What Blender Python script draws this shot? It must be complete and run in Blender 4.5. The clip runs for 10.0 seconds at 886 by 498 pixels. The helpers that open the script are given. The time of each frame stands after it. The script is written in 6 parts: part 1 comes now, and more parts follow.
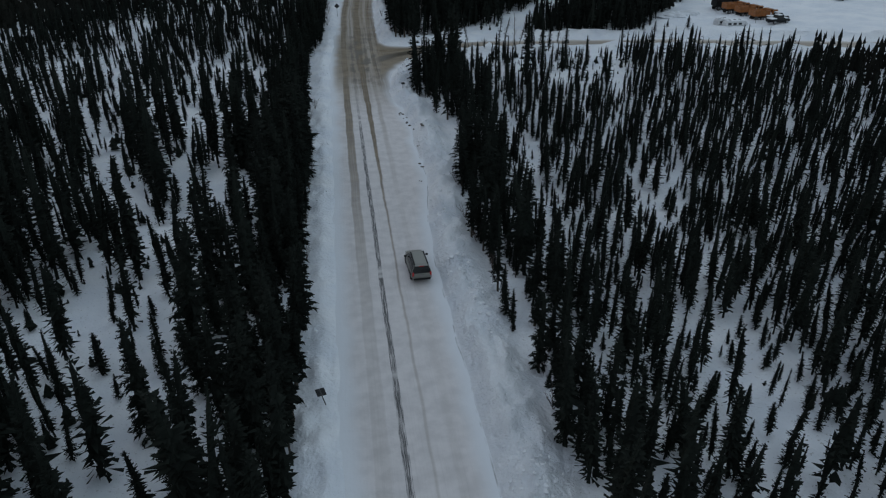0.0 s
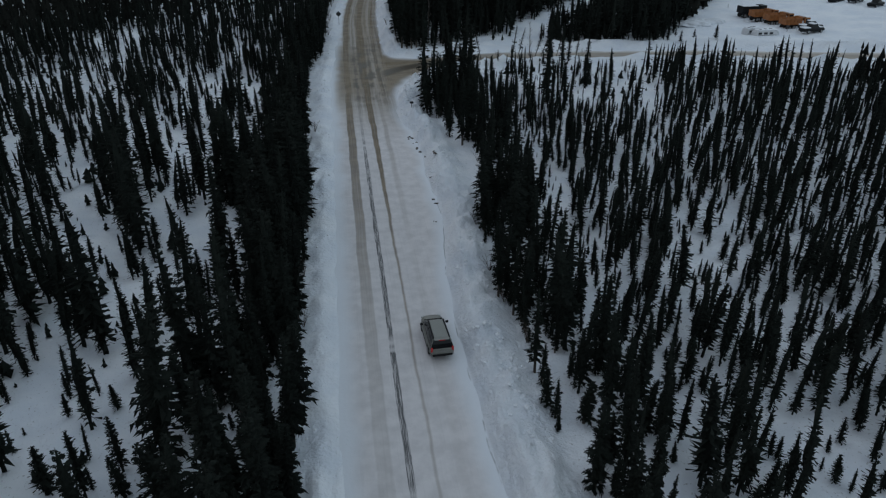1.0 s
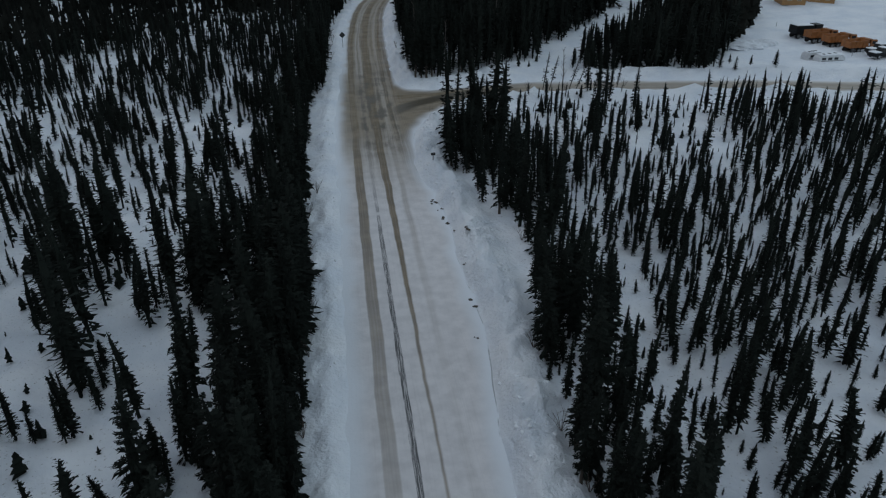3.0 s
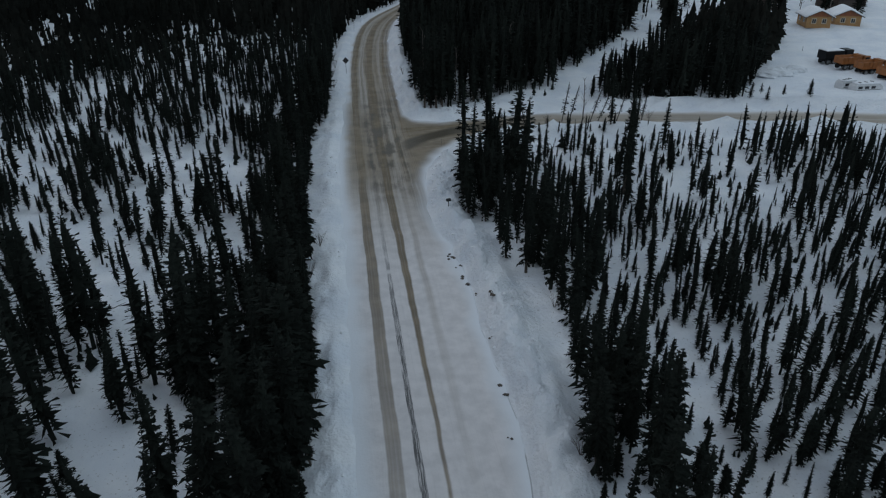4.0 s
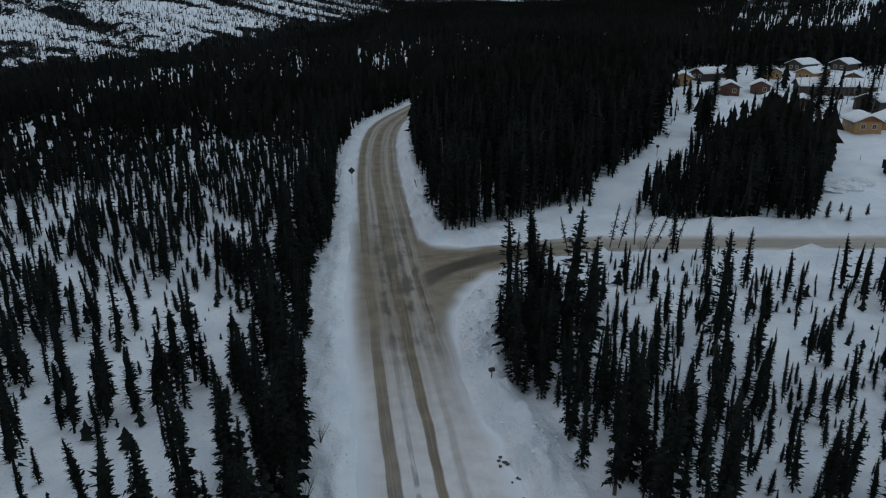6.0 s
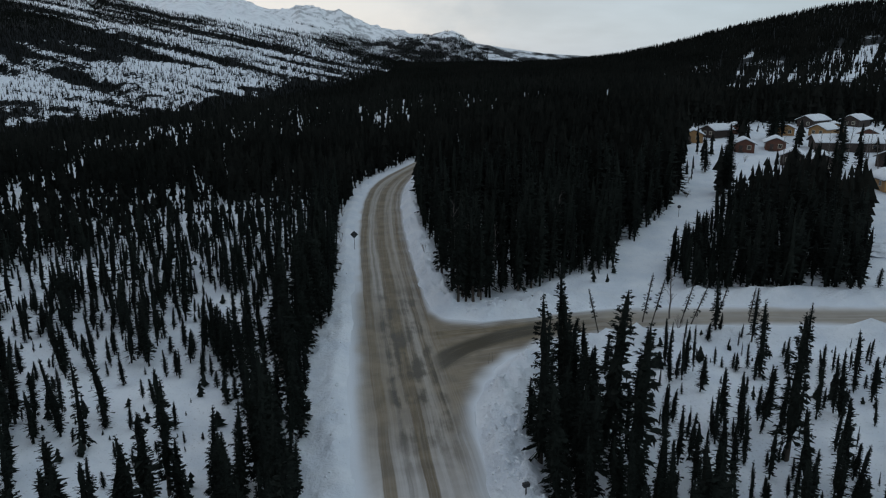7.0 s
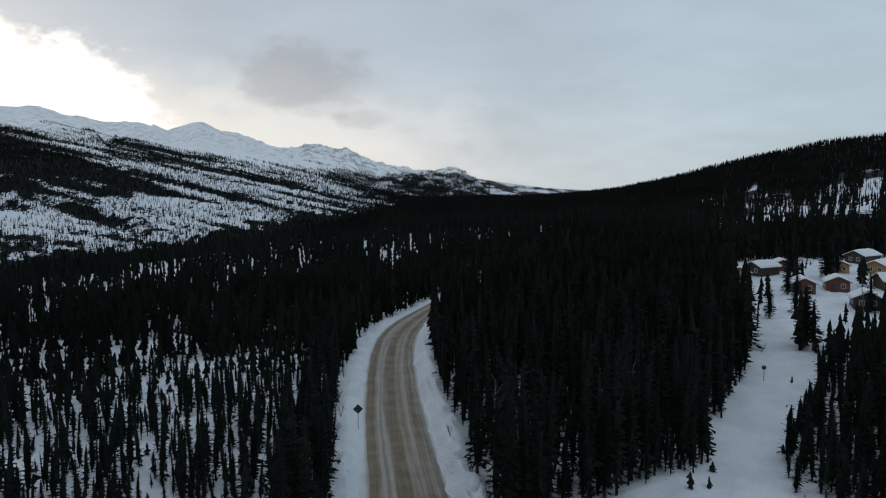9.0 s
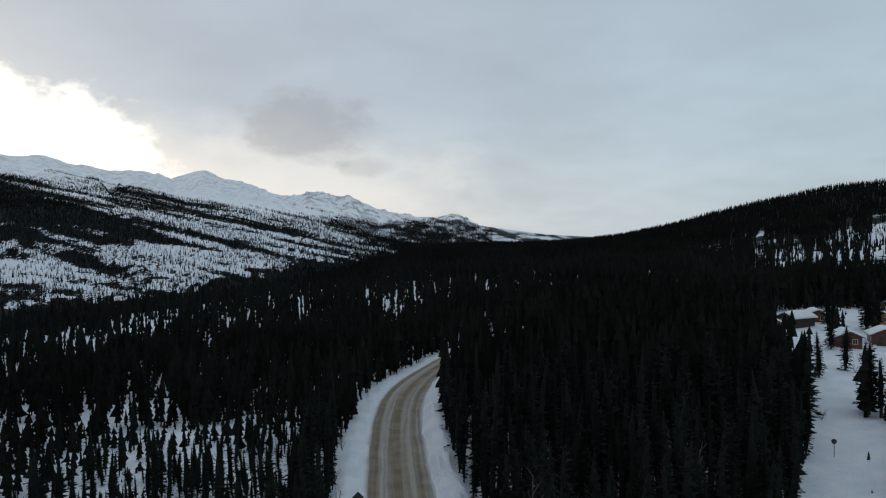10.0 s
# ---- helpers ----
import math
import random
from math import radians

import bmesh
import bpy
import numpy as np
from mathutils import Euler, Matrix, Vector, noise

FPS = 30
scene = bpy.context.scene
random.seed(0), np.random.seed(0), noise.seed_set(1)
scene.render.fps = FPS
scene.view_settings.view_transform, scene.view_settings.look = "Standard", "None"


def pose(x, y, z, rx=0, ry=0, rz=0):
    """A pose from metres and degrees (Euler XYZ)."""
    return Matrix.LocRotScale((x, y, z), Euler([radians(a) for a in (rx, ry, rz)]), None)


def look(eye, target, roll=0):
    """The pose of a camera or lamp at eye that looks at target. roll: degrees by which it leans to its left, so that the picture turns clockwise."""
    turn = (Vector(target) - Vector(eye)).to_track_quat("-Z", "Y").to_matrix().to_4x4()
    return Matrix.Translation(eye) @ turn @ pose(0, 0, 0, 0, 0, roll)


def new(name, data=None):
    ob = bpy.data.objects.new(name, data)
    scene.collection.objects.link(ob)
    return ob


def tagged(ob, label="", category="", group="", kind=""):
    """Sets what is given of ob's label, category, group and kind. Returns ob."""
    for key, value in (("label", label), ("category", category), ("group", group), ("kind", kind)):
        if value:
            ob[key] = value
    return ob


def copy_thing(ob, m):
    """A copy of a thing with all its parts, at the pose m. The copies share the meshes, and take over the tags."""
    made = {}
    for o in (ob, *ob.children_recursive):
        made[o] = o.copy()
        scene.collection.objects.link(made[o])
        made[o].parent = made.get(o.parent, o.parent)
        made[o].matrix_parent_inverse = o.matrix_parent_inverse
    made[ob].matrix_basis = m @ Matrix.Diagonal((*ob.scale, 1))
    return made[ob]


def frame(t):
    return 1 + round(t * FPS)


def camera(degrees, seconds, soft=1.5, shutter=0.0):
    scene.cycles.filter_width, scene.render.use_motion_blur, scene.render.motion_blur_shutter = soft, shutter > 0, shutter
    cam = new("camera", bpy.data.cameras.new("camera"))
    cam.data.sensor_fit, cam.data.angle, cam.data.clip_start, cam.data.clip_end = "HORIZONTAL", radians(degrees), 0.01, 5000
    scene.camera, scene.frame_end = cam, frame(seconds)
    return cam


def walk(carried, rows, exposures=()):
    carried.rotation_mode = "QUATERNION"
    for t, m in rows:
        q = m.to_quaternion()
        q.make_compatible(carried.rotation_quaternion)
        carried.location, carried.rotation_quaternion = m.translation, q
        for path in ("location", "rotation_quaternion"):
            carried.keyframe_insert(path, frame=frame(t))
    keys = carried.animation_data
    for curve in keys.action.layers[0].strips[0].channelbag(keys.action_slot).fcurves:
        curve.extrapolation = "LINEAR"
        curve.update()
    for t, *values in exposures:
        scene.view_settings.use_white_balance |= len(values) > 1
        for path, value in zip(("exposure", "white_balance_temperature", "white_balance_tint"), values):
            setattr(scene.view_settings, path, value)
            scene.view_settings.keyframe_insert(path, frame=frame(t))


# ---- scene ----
cam = camera(64.0, 10.0, soft=1.2)
PATH = [
    (0, (3.674, -6.941, 32.512), (3.878, -5.188, 31.57), 0.3),
    (0.5, (3.618, -1.226, 32.454), (3.816, 0.527, 31.512), 0.2),
    (1, (3.277, 4.849, 32.023), (3.478, 6.603, 31.085), 0.2),
    (1.5, (3.026, 10.538, 31.792), (3.227, 12.293, 30.854), 0.1),
    (2, (2.756, 15.863, 31.763), (2.957, 17.618, 30.825), 0.0),
    (2.5, (2.461, 20.621, 31.945), (2.661, 22.377, 31.009), -0.0),
    (4, (1.483, 35.197, 32.244), (1.685, 36.974, 31.348), -0.0),
    (4.5, (1.014, 40.272, 32.076), (1.222, 42.067, 31.22), 0.1),
    (5, (0.864, 45.31, 31.867), (1.071, 47.13, 31.063), 0.0),
    (5.5, (0.487, 50.458, 31.546), (0.7, 52.305, 30.809), 0.1),
    (7, (-0.48, 64.87, 30.354), (-0.252, 66.789, 29.839), -0.1),
    (7.5, (-0.635, 69.568, 30.239), (-0.406, 71.503, 29.788), -0.2),
    (8, (-0.812, 74.287, 30.124), (-0.58, 76.235, 29.733), -0.2),
    (8.5, (-0.868, 78.872, 29.842), (-0.635, 80.831, 29.515), -0.1),
    (8.7, (-0.803, 80.767, 29.809), (-0.573, 82.73, 29.506), -0.1),
    (8.8, (-0.872, 83.358, 29.86), (-0.644, 85.329, 29.606), -0.2),
    (8.9, (-0.821, 86.524, 29.921), (-0.594, 88.501, 29.717), -0.3),
    (9, (-0.926, 89.843, 29.892), (-0.697, 91.824, 29.739), -0.3),
    (9.1, (-0.875, 93.228, 29.846), (-0.648, 95.213, 29.743), -0.3),
    (9.2, (-0.809, 96.218, 29.938), (-0.584, 98.204, 29.881), -0.4),
    (9.3, (-0.727, 97.927, 29.928), (-0.503, 99.914, 29.891), -0.5),
    (9.5, (-0.84, 99.73, 29.896), (-0.614, 101.717, 29.874), -0.5),
    (10, (-0.866, 103.6, 29.785), (-0.641, 105.587, 29.764), -0.5),
]
EXPOSURE = 0.0
SKY_STRENGTH, SUN_POWER = 0.80, 0.3
SKY_LOW, SKY_HIGH, SKY_EAST, SKY_TOP = (0.71, 0.75, 0.80), (0.53, 0.605, 0.70), (0.52, 0.65, 0.745), (0.40, 0.455, 0.53)
walk(cam, [(t, look(eye, target, roll)) for t, eye, target, roll in PATH], exposures=[(0.0, EXPOSURE), (10.0, EXPOSURE)])


# ---------------------------------------------------------------- node helpers
class Nodes:
    """Short hand for building a shader tree."""

    def __init__(self, tree):
        self.tree = tree

    def add(self, kind, **props):
        node = self.tree.nodes.new(kind)
        for key, value in props.items():
            setattr(node, key, value)
        return node

    def link(self, value, socket):
        if isinstance(value, bpy.types.NodeSocket):
            self.tree.links.new(value, socket)
        elif isinstance(value, (tuple, list)) and len(value) == 3 and socket.type == "RGBA":
            socket.default_value = (*value, 1)
        else:
            socket.default_value = value

    def math(self, op, a, b=0.0, clamp=False):
        node = self.add("ShaderNodeMath", operation=op, use_clamp=clamp)
        self.link(a, node.inputs[0])
        self.link(b, node.inputs[1])
        return node.outputs[0]

    def mapped(self, a, lo, hi, to_lo=0.0, to_hi=1.0, smooth=True):
        node = self.add("ShaderNodeMapRange", interpolation_type="SMOOTHSTEP" if smooth else "LINEAR")
        for socket, v in zip(node.inputs, (a, lo, hi, to_lo, to_hi)):
            self.link(v, socket)
        return node.outputs[0]

    def mix(self, f, a, b, blend="MIX"):
        node = self.add("ShaderNodeMix", data_type="RGBA", blend_type=blend)
        self.link(f, node.inputs[0])
        self.link(a, node.inputs[6])
        self.link(b, node.inputs[7])
        return node.outputs[2]

    def position(self):
        return self.add("ShaderNodeNewGeometry").outputs["Position"]

    def local(self):
        return self.add("ShaderNodeTexCoord").outputs["Object"]

    def vec(self, x, y, z=0.0):
        node = self.add("ShaderNodeCombineXYZ")
        for socket, v in zip(node.inputs, (x, y, z)):
            self.link(v, socket)
        return node.outputs[0]

    def scaled(self, v, s):
        node = self.add("ShaderNodeVectorMath", operation="MULTIPLY")
        self.link(v, node.inputs[0])
        node.inputs[1].default_value = s
        return node.outputs[0]

    def noise(self, v, scale, detail=3.0, rough=0.55):
        node = self.add("ShaderNodeTexNoise")
        self.link(v, node.inputs["Vector"])
        node.inputs["Scale"].default_value = scale
        node.inputs["Detail"].default_value = detail
        node.inputs["Roughness"].default_value = rough
        return node.outputs["Fac"]

    def attr(self, name):
        return self.add("ShaderNodeAttribute", attribute_name=name).outputs["Fac"]

    def bump(self, height, strength, distance):
        node = self.add("ShaderNodeBump")
        self.link(height, node.inputs["Height"])
        node.inputs["Strength"].default_value = strength
        node.inputs["Distance"].default_value = distance
        return node.outputs[0]


def material(name, build, rough=0.6, metal=0.0, spec=0.5):
    """A material whose base colour (and perhaps bump, roughness) build(n, bsdf) gives."""
    m = bpy.data.materials.new(name)
    m.use_nodes = True
    bsdf = m.node_tree.nodes["Principled BSDF"]
    bsdf.inputs["Roughness"].default_value = rough
    bsdf.inputs["Metallic"].default_value = metal
    bsdf.inputs["Specular IOR Level"].default_value = spec
    n = Nodes(m.node_tree)
    colour = build(n, bsdf)
    n.link(colour, bsdf.inputs["Base Color"])
    return m


def plain(name, rgb, rough=0.5, metal=0.0, vary=0.25, scale=3.0, spec=0.5, bump=0.0):
    """Paint, metal, rubber or cloth with two scales of uneven tone."""

    def build(n, bsdf):
        p = n.local()
        big, fine = n.noise(p, scale), n.noise(p, scale * 9)
        f = n.math("ADD", n.math("MULTIPLY", big, 0.65), n.math("MULTIPLY", fine, 0.35))
        dark = tuple(c * (1 - vary) for c in rgb)
        light = tuple(min(1, c * (1 + vary)) for c in rgb)
        if bump:
            n.link(n.bump(fine, bump, 0.02), bsdf.inputs["Normal"])
        n.link(n.mapped(big, 0.3, 0.7, rough * 0.85, min(1, rough * 1.15)), bsdf.inputs["Roughness"])
        return n.mix(n.mapped(f, 0.3, 0.7), dark, light)

    return material(name, build, rough, metal, spec)


# ---------------------------------------------------------------- sky and sun
UNIT = 1.2  # metres to one unit of the plan
HEADING, VALLEY = 9.85, 6.4  # degrees by which the valley ahead lies to the right of +y, in the plan and on the ground
SUN_AZ, SUN_EL = radians(-34), radians(8)


def build_world():
    world = bpy.data.worlds.new("overcast_sky")
    scene.world = world
    world.use_nodes = True
    n = Nodes(world.node_tree)
    back = world.node_tree.nodes["Background"]
    d = n.add("ShaderNodeTexCoord").outputs["Generated"]
    sep = n.add("ShaderNodeSeparateXYZ")
    n.link(d, sep.inputs[0])
    up = n.math("MAXIMUM", sep.outputs[2], 0.0)
    sky = n.add("ShaderNodeTexSky", sky_type="NISHITA", sun_disc=False, sun_elevation=SUN_EL, sun_rotation=SUN_AZ)
    clear = n.mix(1.0, sky.outputs[0], (0.015, 0.015, 0.015), "MULTIPLY")
    az = n.math("ARCTAN2", sep.outputs[0], sep.outputs[1])
    el = n.math("ARCSINE", sep.outputs[2])
    # cloud sheet: pale near the horizon, greyer above, softly mottled
    flat = n.vec(n.math("DIVIDE", sep.outputs[0], n.math("ADD", up, 0.22)), n.math("DIVIDE", sep.outputs[1], n.math("ADD", up, 0.22)))
    mottle, wisps = n.noise(flat, 1.1, 5, 0.5), n.noise(flat, 3.1, 4, 0.5)
    sheet = n.mix(n.mapped(up, 0.0, 0.22), SKY_LOW, SKY_HIGH)
    sheet = n.mix(n.mapped(up, 0.35, 0.9), sheet, SKY_TOP)
    sheet = n.mix(n.math("MULTIPLY", n.mapped(az, -0.1, 0.65), 0.8), sheet, SKY_EAST)
    tone = n.mapped(n.math("ADD", n.math("MULTIPLY", mottle, 0.7), n.math("MULTIPLY", wisps, 0.3)), 0.3, 0.7, 0.90, 1.09)
    sheet = n.mix(1.0, sheet, n.vec(tone, tone, tone), "MULTIPLY")
    # the thin, bright part of the cloud in front of the low sun
    sun = Vector((math.sin(SUN_AZ) * math.cos(SUN_EL), math.cos(SUN_AZ) * math.cos(SUN_EL), math.sin(SUN_EL)))
    puffs = n.math("SUBTRACT", n.math("ADD", n.math("MULTIPLY", n.noise(d, 7.0, 5, 0.55), 0.62), n.math("MULTIPLY", n.noise(n.scaled(d, (1, 1, 1.8)), 21.0, 5, 0.6), 0.38)), 0.5)

    def patch(caz, cel, waz, wel, fray, lo, hi):
        a = n.math("POWER", n.math("ABSOLUTE", n.math("DIVIDE", n.math("SUBTRACT", az, radians(caz)), radians(waz))), 2.0)
        b = n.math("POWER", n.math("ABSOLUTE", n.math("DIVIDE", n.math("SUBTRACT", el, radians(cel)), radians(wel))), 2.0)
        return n.mapped(n.math("ADD", n.math("ADD", a, b), n.math("MULTIPLY", puffs, fray)), lo, hi, 1.0, 0.0)

    sheet = n.mix(n.math("MULTIPLY", patch(-15, 3.5, 25, 6.2, 2.2, 0.1, 1.4), 0.8), sheet, (0.95, 0.94, 0.93))
    sheet = n.mix(n.math("MULTIPLY", patch(-4.2, 9.2, 5.0, 2.6, 9.0, 0.0, 1.7), 0.72), sheet, (0.42, 0.445, 0.505))
    sheet = n.mix(n.math("MULTIPLY", patch(0.6, 6.0, 2.1, 0.8, 8.0, 0.0, 1.6), 0.45), sheet, (0.46, 0.48, 0.53))
    sheet = n.mix(patch(-35.3, 2.6, 23.0, 10.2, 2.6, 0.80, 1.12), sheet, (1.25, 1.23, 1.20))
    total = n.mix(1.0, sheet, clear, "ADD")
    n.link(total, back.inputs[0])
    back.inputs[1].default_value = SKY_STRENGTH
    lamp = bpy.data.lights.new("sun", "SUN")
    lamp.energy, lamp.angle, lamp.color = SUN_POWER, radians(20), (1.0, 0.95, 0.88)
    ob = new("sun", lamp)
    ob.matrix_world = look(sun * 400, (0, 0, 0))


build_world()


# ---------------------------------------------------------------- materials
SNOW, SNOW_BLUE = (0.83, 0.85, 0.88), (0.70, 0.74, 0.80)
NEEDLE = (0.016, 0.019, 0.017)


def ground_look(n, bsdf):
    p = n.position()
    mid, fine = n.noise(p, 0.22, 5), n.noise(p, 2.6, 4)
    crust = n.math("MULTIPLY", n.math("ADD", n.noise(p, 1.7, 5, 0.6), n.math("MULTIPLY", n.noise(p, 5.0, 3), 0.22)), n.attr("bank"))
    relief = n.math("ADD", n.math("ADD", n.math("MULTIPLY", mid, 1.5), n.math("MULTIPLY", fine, 0.4)), n.math("MULTIPLY", crust, 1.6))
    n.link(n.bump(relief, 0.6, 0.6), bsdf.inputs["Normal"])
    snow = n.mix(n.mapped(mid, 0.3, 0.7), SNOW_BLUE, SNOW)
    height = n.add("ShaderNodeSeparateXYZ")
    n.link(p, height.inputs[0])
    snow = n.mix(n.mapped(height.outputs[2], 20.0, 160.0), snow, (0.92, 0.93, 0.95))
    # needles, twigs and cones on the snow under the trees
    litter = n.math("MULTIPLY", n.mapped(n.noise(p, 5.0, 3), 0.62, 0.72), n.attr("litter"))
    near = n.mix(n.math("MULTIPLY", litter, 0.55), snow, (0.16, 0.14, 0.11))
    # scrub and far woods, in streaks down the slopes
    cover = n.attr("cover")
    stipple = n.math("ADD", n.math("MULTIPLY", n.noise(n.scaled(p, (1, 0.4, 0.3)), 0.17, 2, 0.7), 0.62), n.math("MULTIPLY", n.noise(n.scaled(p, (1, 0.6, 2.5)), 0.012, 4, 0.6), 0.38))
    dark = n.mapped(n.math("SUBTRACT", n.math("ADD", n.math("MULTIPLY", n.math("SUBTRACT", stipple, 0.5), 1.9), cover), 0.0), 0.40, 0.54)
    dark = n.math("MULTIPLY", dark, n.mapped(cover, 0.02, 0.12))
    rock = n.math("MULTIPLY", n.mapped(n.math("ADD", n.math("MULTIPLY", n.noise(n.scaled(p, (1, 1, 2.2)), 0.012, 8, 0.7), 0.6), n.math("MULTIPLY", n.noise(n.scaled(p, (1.0, 0.35, 0.5)), 0.03, 5, 0.65), 0.4)), 0.47, 0.58), n.attr("rock"))
    # near-black, with the deep shade among the far trees painted in
    out = n.mix(dark, near, (0.010, 0.012, 0.013))
    n.link(n.mapped(dark, 0.0, 1.0, 0.25, 0.04), bsdf.inputs["Specular IOR Level"])
    return n.mix(n.math("MINIMUM", n.math("MULTIPLY", rock, 0.6), 0.95), out, (0.11, 0.11, 0.115))


def road_look(n, bsdf):
    p = n.position()
    lat, slat, along, sd = n.attr("lat"), n.attr("slat"), n.attr("along"), n.attr("sd")
    wob = n.math("MULTIPLY", n.math("SUBTRACT", n.noise(p, 0.12, 3), 0.5), 0.5)
    lw = n.math("ADD", lat, wob)

    def band(v, centre, half, soft=0.25):
        off = n.math("ABSOLUTE", n.math("SUBTRACT", v, centre))
        return n.mapped(off, half, n.math("ADD", half, soft), 1.0, 0.0)

    streak = n.noise(n.vec(n.math("MULTIPLY", lw, 1.5), n.math("MULTIPLY", along, 0.022)), 1.0, 4, 0.6)
    hair = n.noise(n.vec(n.math("MULTIPLY", lw, 8.0), n.math("MULTIPLY", along, 0.09)), 1.0, 3, 0.6)
    shair = n.noise(n.vec(n.math("MULTIPLY", n.math("ADD", slat, wob), 5.0), n.math("MULTIPLY", p_x(n, p), 0.10)), 1.0, 3, 0.6)
    aside_part = n.mapped(lat, 3.2, 5.5)
    hair = n.math("ADD", n.math("MULTIPLY", hair, n.math("SUBTRACT", 1.0, aside_part)), n.math("MULTIPLY", shair, aside_part))
    sstreak = n.noise(n.vec(n.math("MULTIPLY", n.math("ADD", slat, wob), 1.3), n.math("MULTIPLY", p_x(n, p), 0.05)), 1.0, 4, 0.6)
    blot = n.noise(p, 0.35, 4)
    # how dirty the road is: clean to the south, sanded at the junction and past it
    dirty = n.mapped(along, 74, 102)
    lane = n.mapped(n.math("ABSOLUTE", lat), 3.3, 4.1, 1.0, 0.0)
    left = n.math("MULTIPLY", band(lw, -3.2, 0.40, 0.14), n.mapped(along, 24, 80, 0.08, 0.88))
    off = n.math("ABSOLUTE", n.math("ADD", lw, 0.22))
    half = n.mapped(along, 44, 104, 0.0, 0.46)
    second = n.math("MULTIPLY", n.mapped(off, half, n.math("ADD", half, 0.16), 1.0, 0.0), n.mapped(along, 15, 66, 0.18, 0.95))
    third = n.math("MULTIPLY", band(lw, 1.35, 0.10, 0.35), n.mapped(along, 48, 92, 0.04, 0.40))
    pale = n.math("MAXIMUM", band(lw, -1.75, 0.42, 0.5), n.math("MULTIPLY", band(lw, 1.15, 0.30, 0.45), 0.75))
    pale = n.math("MULTIPLY", pale, n.mapped(streak, 0.62, 0.40, 0.35, 1.0))
    wide = n.math("MULTIPLY", n.math("MULTIPLY", lane, dirty), n.mapped(streak, 0.30, 0.66, 0.52, 0.98))
    wide = n.math("MULTIPLY", wide, n.math("SUBTRACT", 1.0, n.math("MULTIPLY", pale, 0.72)))
    sand = n.math("MAXIMUM", n.math("MAXIMUM", left, second), n.math("MAXIMUM", third, wide))
    gate = n.math("MULTIPLY", n.mapped(along, 84, 97), n.mapped(along, 128, 113))
    apron = n.math("MULTIPLY", n.math("MULTIPLY", n.mapped(lat, -5.6, -3.5), n.mapped(lat, 0.0, 1.0, 1.0, 0.0)), n.math("MULTIPLY", gate, 0.7))
    gone = n.mapped(lat, 14.0, 34.0)
    aside_near = n.mapped(n.math("ABSOLUTE", slat), 2.2, 3.1, 1.0, 0.0)
    aside_far = n.math("MULTIPLY", band(slat, 0.4, 0.9, 1.3), 0.50)
    aside = n.math("ADD", n.math("MULTIPLY", aside_near, n.math("SUBTRACT", 1.0, gone)), n.math("MULTIPLY", aside_far, gone))
    aside = n.math("MULTIPLY", n.math("MULTIPLY", aside, n.mapped(lat, 1.0, 4.0)), n.mapped(sstreak, 0.35, 0.6, 0.6, 1.0))
    turn = n.math("MULTIPLY", n.math("MULTIPLY", n.mapped(sd, 0.1, -1.3), n.mapped(lat, 1.5, 3.5)), n.math("MULTIPLY", gate, n.mapped(lat, 26, 14)))
    sand = n.math("MAXIMUM", n.math("MAXIMUM", sand, apron), n.math("MAXIMUM", aside, n.math("MULTIPLY", turn, 0.85)))
    sand = n.math("POWER", n.math("MULTIPLY", sand, n.mapped(hair, 0.25, 0.6, 0.78, 1.0)), 0.78)
    packed = n.mix(n.mapped(n.noise(p, 0.8, 4), 0.3, 0.7), (0.595, 0.570, 0.572), (0.705, 0.675, 0.675))
    packed = n.mix(n.math("MULTIPLY", n.mapped(hair, 0.50, 0.72), 0.14), packed, (0.40, 0.385, 0.375))
    packed = n.mix(n.mapped(n.math("ADD", sd, n.math("MULTIPLY", wob, 2.0)), -1.7, -0.1), packed, (0.735, 0.76, 0.80))
    packed = n.mix(n.math("MULTIPLY", n.math("MAXIMUM", dirty, n.mapped(lat, 3.5, 6.0)), n.mapped(sd, -0.3, -1.6, 0.0, 0.62)), packed, (0.44, 0.395, 0.325))
    colour = n.mix(n.math("MULTIPLY", sand, 0.93), packed, n.mix(n.mapped(blot, 0.35, 0.65), (0.108, 0.075, 0.035), (0.190, 0.140, 0.077)))
    # wet, bare spots where cars brake and turn
    hot = n.math("MULTIPLY", n.mapped(along, 84, 97), n.mapped(along, 130, 114))
    spotty = n.math("ADD", n.math("MULTIPLY", n.noise(n.scaled(p, (1.0, 0.45, 1.0)), 0.45, 4), 0.55), n.math("MULTIPLY", streak, 0.45))
    bare = n.math("MULTIPLY", n.mapped(spotty, 0.45, 0.58), n.math("MULTIPLY", hot, n.mapped(n.math("ABSOLUTE", n.math("SUBTRACT", lat, 0.3)), 2.0, 3.0, 1.0, 0.0)))
    # the dark curve of the turn into the side road
    shift = n.add("ShaderNodeVectorMath", operation="DISTANCE")
    n.link(n.vec(n.attr("plan_x"), n.attr("plan_y")), shift.inputs[0])
    shift.inputs[1].default_value = (19.0, 90.5, 0)
    round_ = n.math("ADD", shift.outputs["Value"], wob)
    smear = n.noise(n.vec(n.math("MULTIPLY", round_, 2.2), n.math("MULTIPLY", n.attr("plan_x"), 0.12)), 1.0, 4, 0.6)
    arc = n.math("MULTIPLY", band(round_, 17.75, 0.75, 1.0), n.math("MULTIPLY", n.mapped(n.attr("plan_x"), 6.3, 8.0), n.mapped(n.attr("plan_x"), 17, 28, 1.0, 0.0)))
    arc = n.math("MULTIPLY", arc, n.math("MULTIPLY", n.mapped(smear, 0.24, 0.48), n.mapped(n.attr("plan_y"), 96.0, 100.0)))
